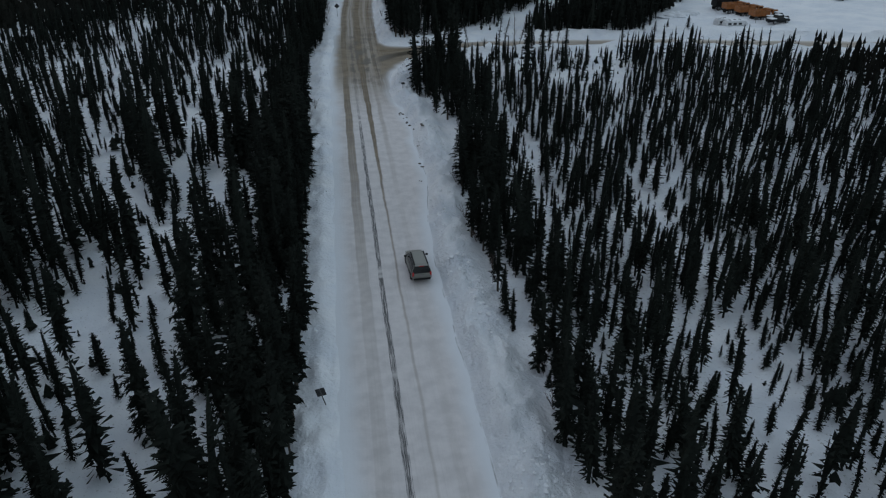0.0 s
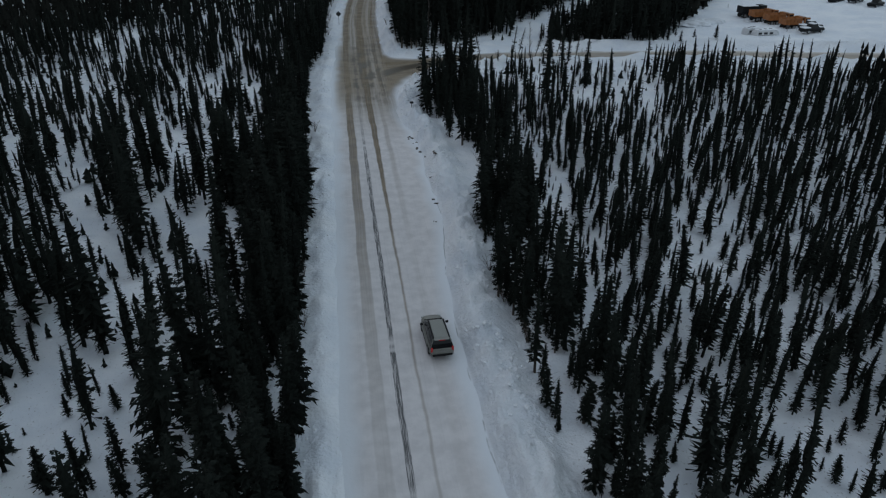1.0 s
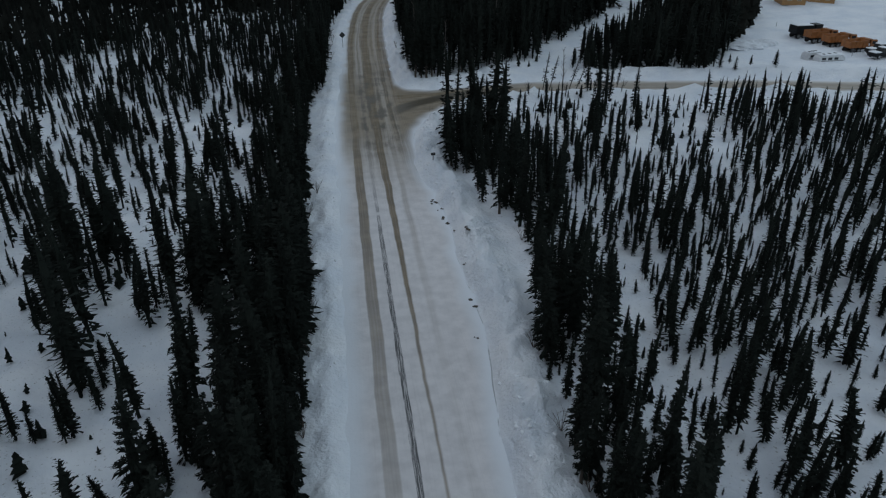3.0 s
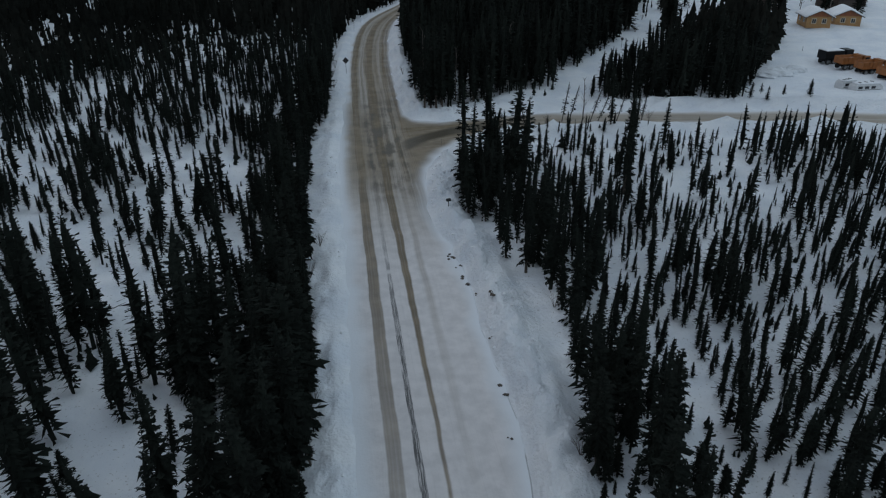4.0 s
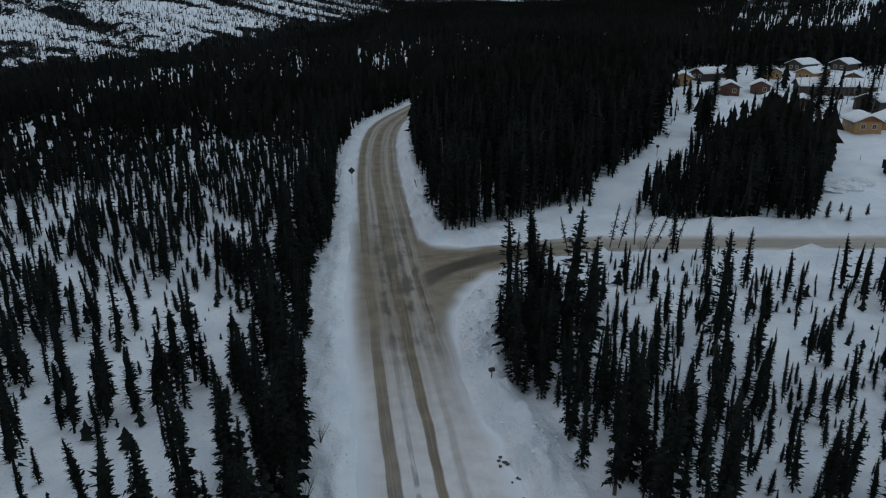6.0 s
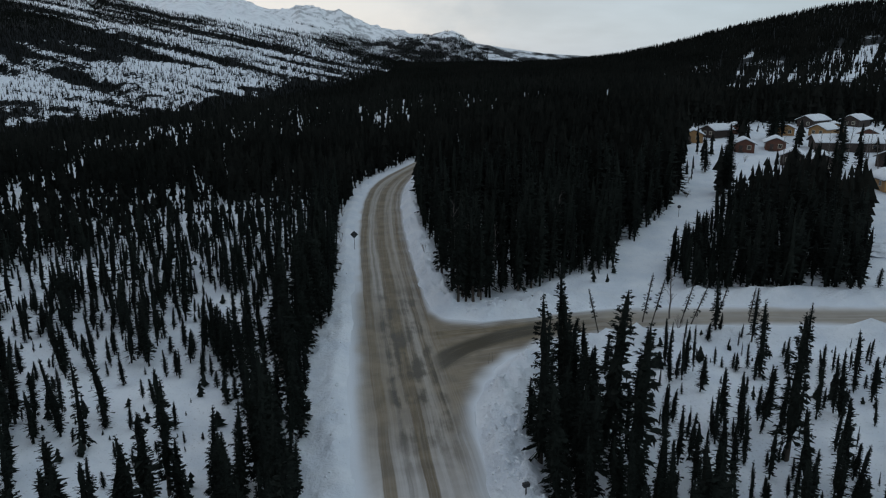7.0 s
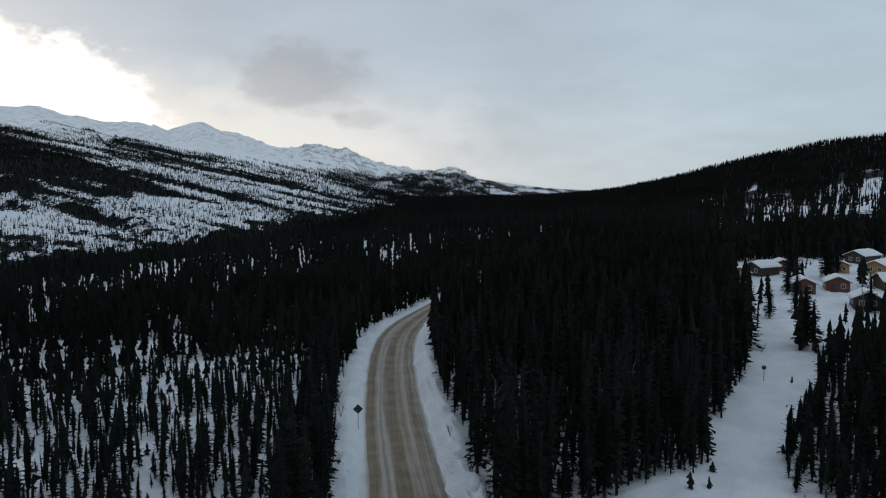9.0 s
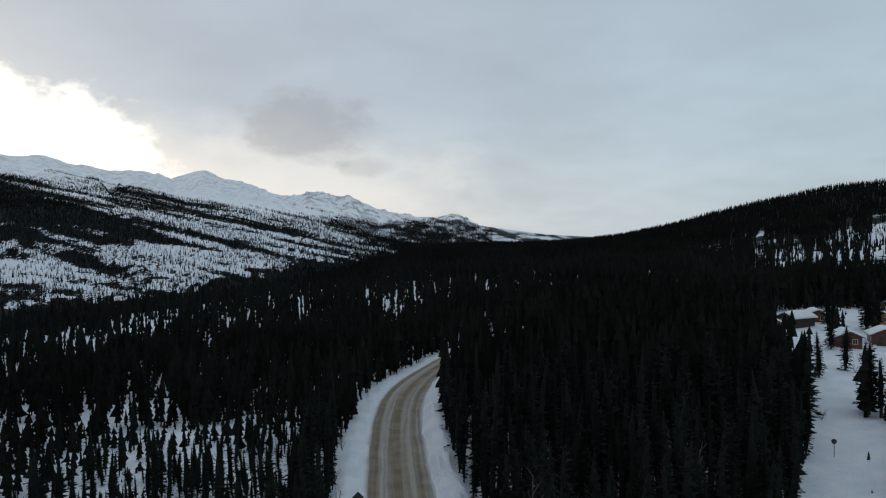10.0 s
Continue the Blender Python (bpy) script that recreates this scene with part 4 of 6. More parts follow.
def build_spruces():
    rng = np.random.default_rng(7)
    x, y = scatter(rng, -130, 190, -30, 262, 1.3)
    dens, tall = near_density(x, y)
    clot = step(vnoise(x / 2.6, y / 2.6, 77), 0.25, 0.75)
    keep = rng.random(len(x)) < dens * 1.3**2 * (0.85 + 1.75 * clot)
    keep &= np.abs(x - 8) < 42 + 0.8 * np.clip(y + 10, 0, 400)
    x, y, tall = x[keep], y[keep], tall[keep]
    h = np.clip(0.86 * tall * (0.40 + 0.88 * rng.random(len(x)) ** 1.15), 1.0, 12.5)
    small = rng.random(len(x)) < 0.27 + 0.16 * (x < -12)
    h[small] *= 0.32 + 0.25 * rng.random(small.sum())
    z = land(x, y) - 0.05
    slim = np.clip(rng.normal(0.107, 0.022, len(x)), 0.055, 0.155) * np.interp(h, [1.5, 4, 6, 9], [1.5, 1.15, 1.05, 1.0]) * (1 + 0.35 * step(x, 36, 42) * step(y, 104, 110) + 0.18 * step(-x, 10, 14) * step(y, 70, 95))
    turn = rng.random(len(x)) * 6.283
    ahead = np.hypot(x - 2, np.maximum(30, y - 84)) + 2.0 * np.clip(18 - y, 0, None)
    order = np.argsort(ahead)
    single, ring, rest, thin_, last = order[:300], order[300:560], order[560:2450], order[2450:7000], order[7000:]
    # single trees, with trunk and crown
    forms = []
    for k in range(10):
        r = np.random.default_rng(100 + k)
        bend = r.normal(0, 0.02)
        v, f = crown_arrays(9.0, 9 * 0.085, int(38 + 8 * r.random()), 7, r, 2, 0.05 + 0.13 * r.random(), bend * 9, 0.22 * r.random() ** 2, 0.45 + 0.3 * r.random())
        tv, tf = trunk_arrays(8.8, 0.115, 6, r, bend * 9)
        forms.append((mesh_from("crown", v / 9, f, M_NEEDLE), mesh_from("trunk", tv / 9, tf, M_BARK, True), np.vstack([v, tv]) / 9, np.vstack([f, tf + len(v)])))
    for k in single:
        crown, trunk = forms[k % len(forms)][:2]
        root = new("spruce_tree")
        root.empty_display_size = 0.3
        w = h[k] * slim[k] / 0.085
        root.matrix_basis = Matrix.LocRotScale(placed(x[k : k + 1], y[k : k + 1], z[k])[0], Euler((rng.normal(0, 0.04), rng.normal(0, 0.04), turn[k])), (UNIT * w, UNIT * w, UNIT * h[k]))
        for name, me in (("crown", crown), ("trunk", trunk)):
            new(name, me).parent = root
        size = "tall" if h[k] > 8.5 else "slender" if h[k] > 5 else "small"
        where = "beside the snowy road" if abs(x[k] - 3.5) < 14 else "in open snow"
        tagged(root, f"{size} dark green spruce with drooping boughs {where}", "spruce tree", "spruces along the road")
    # trees alone in the clearing, and saplings before the clump
    lone = [(75.9, 164.1, 7.0), (68.3, 148.1, 8.5), (69.4, 147.0, 7.2), (61.4, 151, 9.5), (70.1, 149.6, 8.6), (83.5, 166.5, 7), (73, 152.5, 8), (87.1, 137.1, 10), (88, 143, 7), (82, 146, 8), (91, 150, 7), (92, 147, 8.5), (100, 154, 8), (97, 163, 7), (91, 177, 6.5), (111.8, 187, 9), (112.8, 189.5, 10), (116.4, 190, 10.5), (114.2, 191, 9.5), (103.9, 190.9, 9), (106.6, 192.4, 9.5), (119.3, 173.8, 9.5),
            (104, 158, 9), (113, 154, 9), (118, 150, 8), (35.4, 94.5, 6.6), (39.4, 94, 6), (38.2, 99.4, 5), (35.5, 101.4, 5), (56, 106.6, 1.6), (57.0, 105.8, 1.3), (60.1, 106.4, 2.3), (60.9, 105.2, 1.4), (61.8, 104.8, 1.9), (64.3, 104.6, 1.4), (68.6, 104.4, 2.6)]
    edge = [(16.2, 67.2, 5.7), (14.5, 71.6, 7.4), (13.3, 74.0, 4.9), (23.1, 65.7, 4.6), (27.4, 68.2, 5.6), (29.4, 83.9, 10.2), (-14.1, 90.7, 7.9), (-21.7, 96.8, 6.8), (-21.9, 60.1, 6.4), (-25.4, 102.4, 3.8), (-28, 110, 4.1), (11.5, 41.4, 5.8), (12.7, 38.6, 6.0)]
    corner = [(11.6, 115.3, 9.6), (12.6, 115.7, 8.0), (13.4, 115.4, 10.2), (14.3, 115.3, 7.2), (11.7, 119.7, 9.0), (11.3, 124.8, 9.5), (19.8, 118.2, 9.8), (21.7, 118.9, 8.8), (16.0, 119.6, 10.2), (12.7, 118, 11.0), (14.6, 117.6, 10.4)]
    for k, (sx, sy, tall_) in enumerate(lone + edge + corner):
        crown, trunk = forms[k % len(forms)][:2]
        root = new("spruce_tree")
        root.empty_display_size = 0.3
        w = tall_ * (2.3 if tall_ < 3 else 2.0 if sx > 50 else 1.2)
        root.matrix_basis = Matrix.LocRotScale(on_snow(sx, sy), Euler((0.02, -0.02, k * 1.7)), (UNIT * w, UNIT * w, UNIT * tall_))
        for name, me in (("crown", crown), ("trunk", trunk)):
            new(name, me).parent = root
        label = "small dark spruce sapling in open snow beside the road" if tall_ < 3 else "dark spruce standing alone in a snowy clearing"
        if k >= len(lone + edge):
            label = "tall dark spruce at the corner of the thick wood"
        tagged(root, label, "spruce tree", "spruces in the clearing")
    # the others in one piece for each range
    spots = np.stack([x, y, z, h, slim / 0.085, turn, np.arange(len(x)) % 10], 1)
    joined("spruce_wood", [form[2:] for form in forms], spots[ring], M_NEEDLE, "thin wood of dark narrow spruces on snow")
    kinds = []
    for k in range(10):
        r = np.random.default_rng(200 + k)
        bend = r.normal(0, 0.2)
        v, f = crown_arrays(9, 9 * 0.085, 36, 8, r, 1, 0.04 + 0.12 * r.random(), bend, 0.2 * r.random() ** 2, 0.45 + 0.3 * r.random())
        tv, tf = trunk_arrays(8.6, 0.10, 3, r, bend)
        kinds.append((np.vstack([v, tv]) / 9, np.vstack([f, tf + len(v)])))
    joined("spruce_wood", kinds, spots[rest], M_NEEDLE, "dark spruce woods on snow behind the roadside trees")
    kinds = []
    for k in range(10):
        r = np.random.default_rng(230 + k)
        bend = r.normal(0, 0.2)
        v, f = crown_arrays(9, 9 * 0.085, 21, 5, r, 1, 0.03 + 0.10 * r.random(), bend, 0.1 * r.random() ** 2, 0.45 + 0.3 * r.random(), 5)
        tv, tf = trunk_arrays(8.6, 0.10, 3, r, bend)
        kinds.append((np.vstack([v, tv]) / 9, np.vstack([f, tf + len(v)])))
    joined("spruce_wood", kinds, spots[thin_], M_NEEDLE, "dark spruce woods round the junction and the clearing")
    kinds = [far_arrays(1.0, 0.097, 6, 4, np.random.default_rng(250 + k)) for k in range(10)]
    spots[last, 4] *= 0.95
    joined("spruce_wood", kinds, spots[last], M_FAR, "thick dark spruce woods round the snowy bench")


def build_far_woods():
    rng = np.random.default_rng(17)
    kinds = [far_arrays(1.0, 0.11, 3, 5, np.random.default_rng(300 + k)) for k in range(8)]
    tiny = [far_arrays(1.0, 0.15, 2, 3, np.random.default_rng(400 + k), False) for k in range(6)]

    spires = [far_arrays(1.0, 0.135, 1, 3, np.random.default_rng(450 + k), False) for k in range(6)]

    def sown(count, r0, r1, a0, a1):
        r = np.sqrt(rng.random(count) * (r1**2 - r0**2) + r0**2)
        a = np.radians(HEADING + a0 + (a1 - a0) * rng.random(count))
        return r * np.sin(a), 80 + r * np.cos(a), r

    # the bench and the near hillside
    x, y, r = sown(31000, 120, 800, -50, 50)
    keep = ~((x > -130) & (x < 190) & (y < 262))
    gap = 0.5 * vnoise(x / 30, y / 60, 55) + 0.5 * vnoise(x / 9, y / 22, 58)
    keep &= (gap < 0.73) | (rng.random(len(x)) < 0.5)
    az = bearing(x, y)[1]
    keep &= rng.random(len(x)) > 0.75 * cut_line(x, y)
    keep &= r < bench_edge(az) + 70
    keep &= rng.random(len(x)) > 0.85 * bare_strips(x, y)
    x, y = x[keep], y[keep]
    n = len(x)
    spots = np.stack([x, y, land(x, y) - 0.1, 8.6 * (0.6 + 0.6 * rng.random(n)), np.clip(rng.normal(1.15, 0.2, n), 0.7, 1.7), rng.random(n) * 6.28, np.arange(n) % 8], 1)
    near_by = np.hypot(x, y - 80) < 340
    ragged = [far_arrays(1.0, 0.115, 5, 4, np.random.default_rng(350 + k)) for k in range(8)]
    joined("distant_wood", ragged, spots[near_by], M_FAR, "dense dark spruce woods ahead on the bench")
    joined("distant_wood", kinds, spots[~near_by], M_FAR, "dense dark spruce woods across the valley bench")
    # hillside to the crest, and the open slopes over the valley
    x, y, r = sown(24000, 740, 1500, -4, 50)
    z = land(x, y)
    keep = rng.random(len(x)) > 0.9 * bare_strips(x, y)
    x2, y2, _ = sown(135000, 580, 2700, -44, 5)
    z2 = mountain_land(x2, y2)
    thick = wood_cover(x2, y2, z2)
    ok = rng.random(len(x2)) < np.clip(0.44 + 0.72 * thick, 0, 1) ** 1.8 * step(thick, 0.0, 0.12)
    for kind, (x, y, z), low, high in ((tiny, (x[keep], y[keep], z[keep]), 6.2, 11.0), (spires, (x2[ok], y2[ok], z2[ok]), 8.0, 8.0)):
        n = len(x)
        tall = np.interp(bearing(x, y)[1], [-9, 8], [low, high]) * (0.55 + 0.7 * rng.random(n))
        spots = np.stack([x, y, z - 0.2, tall, np.clip(rng.normal(1.15, 0.2, n), 0.7, 1.8), rng.random(n) * 6.28, np.arange(n) % 6], 1)
        joined("hillside_wood", kind, spots, M_FAR, "far spruce woods thinning out on snowy slopes")


def build_young_spruces():
    """Knee-high spruces scattered over the open snow between the trees."""
    rng = np.random.default_rng(29)
    x, y = scatter(rng, -62, 58, 6, 170, 2.0)
    lat, _ = lateral(x, y, MAIN)
    dens = near_density(x, y)[0]
    clot = step(vnoise(x / 6, y / 6, 78), 0.35, 0.7)
    keep = (dens > 0.01) & (dens < 0.4) & (rng.random(len(x)) < 0.10 + 0.45 * clot) & ((lat < -11) | (lat > 9))
    x, y = x[keep], y[keep]
    n = len(x)
    kinds = [far_arrays(1.0, 0.30, 5, 6, np.random.default_rng(500 + k)) for k in range(8)]
    spots = np.stack([x, y, land(x, y) - 0.03, 0.35 + 1.3 * rng.random(n) ** 1.8, np.clip(rng.normal(1.0, 0.25, n), 0.5, 1.6), rng.random(n) * 6.28, np.arange(n) % 8], 1)
    joined("young_spruces", kinds, spots, M_NEEDLE, "knee-high dark spruces scattered over open snow")


build_spruces()
build_young_spruces()
build_far_woods()


# ---------------------------------------------------------------- cabins beside the spur
M_WOODS = {
    "red-brown": plain("red_brown_boards", (0.115, 0.045, 0.028), 0.75, vary=0.3, scale=1.5),
    "dark brown": plain("dark_brown_boards", (0.044, 0.030, 0.024), 0.75, vary=0.3, scale=1.5),
    "yellow": plain("honey_yellow_boards", (0.34, 0.19, 0.075), 0.7, vary=0.2, scale=1.5),
}
M_GABLE = plain("rust_red_gable_boards", (0.25, 0.085, 0.035), 0.7, vary=0.25, scale=1.5)
M_TRIM = plain("pale_window_trim", (0.50, 0.45, 0.36), 0.6, vary=0.1)
M_PANE = plain("dark_window_glass", (0.02, 0.022, 0.025), 0.08, vary=0.1, spec=0.6)
M_EAVE = plain("dark_roof_boards", (0.06, 0.05, 0.045), 0.8, vary=0.3)
M_DOOR = plain("dark_plank_door", (0.05, 0.032, 0.025), 0.6, vary=0.2)


def roof_slab(wide, deep, rise, lift, thick, over, puff=0.0, seed=0):
    """Two roof slopes with overhang as one sheet with thickness; puff rounds and roughens it like settled snow."""
    bm = bmesh.new()
    n, rows = 12, 8
    slope = rise / (wide / 2)
    top, low = [], []
    for j in range(rows + 1):
        y = (j / rows - 0.5) * (deep + 2 * over)
        a, b = [], []
        for i in range(n + 1):
            x = (i / n - 0.5) * (wide + 2 * over)
            z = lift + rise - abs(x) * slope
            edge = min(1.0, min(n / 2 - abs(i - n / 2), rows / 2 - abs(j - rows / 2)) / 1.5)
            swell = thick if not puff else thick * (0.45 + 0.55 * edge) + puff * (noise.noise((x * 0.5 + seed, y * 0.5, 0)) * 0.6)
            if puff and abs(i - n / 2) < 1:
                z -= 0.10
            a.append(bm.verts.new((x, y, z + max(0.05, swell))))
            b.append(bm.verts.new((x, y, z)))
        top.append(a)
        low.append(b)
    for j in range(rows):
        for i in range(n):
            bm.faces.new((top[j][i], top[j][i + 1], top[j + 1][i + 1], top[j + 1][i]))
            bm.faces.new((low[j][i], low[j + 1][i], low[j + 1][i + 1], low[j][i + 1]))
    for j in range(rows):
        bm.faces.new((top[j][0], top[j + 1][0], low[j + 1][0], low[j][0]))
        bm.faces.new((top[j][n], low[j][n], low[j + 1][n], top[j + 1][n]))
    for i in range(n):
        bm.faces.new((top[0][i], low[0][i], low[0][i + 1], top[0][i + 1]))
        bm.faces.new((top[rows][i], top[rows][i + 1], low[rows][i + 1], low[rows][i]))
    return bm


def cabin(x, y, turn, wide, deep, tall, rise, colour, windows, door=None, red_gable=False, seed=0):
    """A wooden cabin; its gable looks along its own -y. windows: (offset along the gable, width, height)."""
    root = empty("cabin", x, y, turn, sink=0.25)
    wide, deep, tall, rise = wide * 0.82, deep * 0.84, tall * 0.93, rise * 0.82
    wood = M_WOODS[colour]
    t = 0.2
    part("wall", boxes((0, -deep / 2 + t / 2, tall / 2, wide, t, tall)), wood, root)
    part("wall", boxes((0, deep / 2 - t / 2, tall / 2, wide, t, tall)), wood, root)
    for s in (-1, 1):
        part("wall", boxes((s * (wide / 2 - t / 2), 0, tall / 2, t, deep - 2 * t, tall)), wood, root)
    for s in (-1, 1):
        bm = bmesh.new()
        ya, yb = s * deep / 2, s * (deep / 2 - t)
        tri = [(-wide / 2, 0), (wide / 2, 0), (0, rise)]
        a = [bm.verts.new((px, ya, tall + pz)) for px, pz in tri]
        b = [bm.verts.new((px, yb, tall + pz)) for px, pz in tri]
        bm.faces.new(a), bm.faces.new(b[::-1])
        for k in range(3):
            bm.faces.new((a[k], b[k], b[k - 2], a[k - 2]))
        bmesh.ops.recalc_face_normals(bm, faces=bm.faces)
        part("gable", bm, M_GABLE if red_gable else wood, root)
    roof = part("roof", roof_slab(wide, deep, rise, tall, 0.16, 0.55), M_EAVE, root, "dark boarded roof under snow")
    part("snow_cover", roof_slab(wide, deep, rise, tall + 0.165, 0.42, 0.60, 0.2, seed), M_SNOW, roof, "thick settled snow", smooth=True)
    # boards standing a little proud on the front and the sides
    for k in range(int(wide / 0.9)):
        px = -wide / 2 + 0.45 + k * 0.9
        part("batten", boxes((px, -deep / 2 - 0.012, tall / 2, 0.06, 0.03, tall * 0.98)), wood, root)
    for off, w, h in windows:
        frame_ob = part("window", boxes((off, -deep / 2 - 0.03, 1.55 + h / 2 + 0.06, w + 0.24, 0.07, 0.12), (off, -deep / 2 - 0.03, 1.55 - h / 2 - 0.06, w + 0.24, 0.07, 0.12),
                                        (off - w / 2 - 0.06, -deep / 2 - 0.03, 1.55, 0.12, 0.07, h), (off + w / 2 + 0.06, -deep / 2 - 0.03, 1.55, 0.12, 0.07, h), (off, -deep / 2 - 0.03, 1.55, 0.05, 0.05, h)), M_TRIM, root)
        part("pane", boxes((off, -deep / 2 - 0.012, 1.55, w, 0.03, h)), M_PANE, frame_ob)
    # windows of the side that looks towards the road
    for off in (-deep * 0.22, deep * 0.22):
        fr = part("window", boxes((-wide / 2 - 0.03, off, 1.55, 0.07, 1.0, 1.1)), M_TRIM, root)
        part("pane", boxes((-wide / 2 - 0.055, off, 1.55, 0.04, 0.8, 0.9)), M_PANE, fr)
    if door is not None:
        leaf = part("door", boxes((door, -deep / 2 - 0.03, 1.05, 0.95, 0.07, 2.05)), M_DOOR, root)
        part("handle", boxes((door + 0.36, -deep / 2 - 0.085, 1.05, 0.05, 0.05, 0.14)), M_TRIM, leaf)
        part("step", boxes((door, -deep / 2 - 0.5, 0.28, 1.6, 0.95, 0.2)), M_EAVE, root)
    look_of = {"red-brown": "red-brown boarded cabin", "dark brown": "dark brown boarded cabin", "yellow": "honey-yellow boarded cabin"}[colour]
    more = " and rust-red gable" if red_gable else ""
    tagged(root, f"{look_of} with deep snow on its roof{more}", "cabin", "cabins in the clearing")
    return root


TWO, ONE = [(-1.1, 0.8, 0.9), (1.1, 0.8, 0.9)], [(1.1, 0.8, 0.9)]
# x, y, turn, width, depth, boards, windows, door, red gable: along the spur, then the back rows
SPUR_CABINS = [
    (93, 195.5, -20, 6.5, 8, "yellow", ONE, -1.2, False),
    (102.5, 198.5, -70, 6.5, 9, "dark brown", TWO, None, False),
    (96, 178.7, -22, 6.0, 7, "red-brown", ONE, -1.0, False),
    (105.5, 179.3, -28, 6.2, 7, "red-brown", ONE, -1.0, False),
    (99, 166, -30, 6.4, 8, "dark brown", TWO, None, False),
    (100.8, 159.5, -30, 7.0, 9, "dark brown", ONE, -1.5, False),
    (123.5, 174.5, 74, 8.0, 24, "dark brown", TWO, None, False),
    (121.5, 195, -25, 6.0, 7, "yellow", ONE, None, False),
]
BACK_CABINS = [
    (131, 191.5, -60, 6.4, 9, "yellow", TWO, None, False),
    (137.7, 194.8, -25, 5.6, 7, "yellow", ONE, None, False),
    (141, 206, -65, 7.0, 11, "dark brown", TWO, None, False),
    (138.5, 184, -40, 7.0, 9, "red-brown", ONE, -1.4, False),
    (155, 204.4, -60, 7.0, 10, "dark brown", TWO, None, False),
    (111, 202, -20, 6.0, 7, "red-brown", ONE, None, False),
    (80, 205, -15, 5.6, 7, "red-brown", ONE, None, False),
    (99.5, 141.8, -14, 6.4, 8, "yellow", TWO, None, True),
    (107.8, 142.8, -20, 6.8, 9, "yellow", TWO, None, True),
    (120, 157.5, -68, 8.0, 14, "dark brown", ONE, None, False),
    (146, 172, -35, 7.0, 9, "dark brown", ONE, None, False),
]
for number, (cx, cy, turn, wide, deep, colour, windows, door, red) in enumerate(SPUR_CABINS + BACK_CABINS):
    cabin(cx, cy, turn, wide, deep, 2.7 if wide < 7 else 2.85, 0.24 * wide, colour, windows, door, red, seed=number * 3.7)


# ---------------------------------------------------------------- vehicles
M_PAINT = plain("beige_grey_car_paint", (0.185, 0.185, 0.165), 0.35, 0.35, vary=0.12, scale=1.2)
M_ROOF = plain("pale_car_roof", (0.235, 0.240, 0.220), 0.55, 0.1, vary=0.10, scale=1.5)
M_GLASS = plain("tinted_car_glass", (0.008, 0.009, 0.010), 0.12, vary=0.1, spec=0.25)
M_BLACK = plain("black_plastic", (0.010, 0.010, 0.011), 0.6, vary=0.2, spec=0.2)
M_TYRE = plain("tyre_rubber", (0.02, 0.02, 0.02), 0.9, vary=0.3)
M_RIM = plain("dull_alloy_rim", (0.28, 0.28, 0.28), 0.4, 0.8, vary=0.15)
M_ORANGE = plain("weathered_orange_truck_paint", (0.27, 0.095, 0.024), 0.55, vary=0.3, scale=1.4)
M_DARKBODY = plain("black_vehicle_paint", (0.010, 0.011, 0.012), 0.45, vary=0.25, spec=0.15)
M_WHITEBODY = plain("grubby_white_camper_skin", (0.55, 0.56, 0.57), 0.5, vary=0.15)
M_PLATE = plain("pale_plate", (0.5, 0.5, 0.5), 0.5, vary=0.1)
M_POSTPLATE = plain("grimy_plate", (0.22, 0.21, 0.20), 0.6, vary=0.2)


def lamp_look(n, bsdf):
    bsdf.inputs["Emission Color"].default_value = (1.0, 0.03, 0.03, 1)
    bsdf.inputs["Emission Strength"].default_value = 0.06
    return (0.26, 0.010, 0.012)


M_TAIL = material("lit_red_tail_lamp", lamp_look, 0.25)


def ring(y, half, low, high, crown=0.06):
    """A rounded cross-section of a car body."""
    r = 0.16
    side = [(half, low + r), (half * 1.01, (low + high) / 2), (half - 0.03, high - r * 0.7), (half - r, high), (half * 0.5, high + crown * 0.7), (0, high + crown)]
    right = [(half - r, low), *side]
    left = [(-px, pz) for px, pz in right[::-1][1:]]
    return [(px, y, pz) for px, pz in right + left]


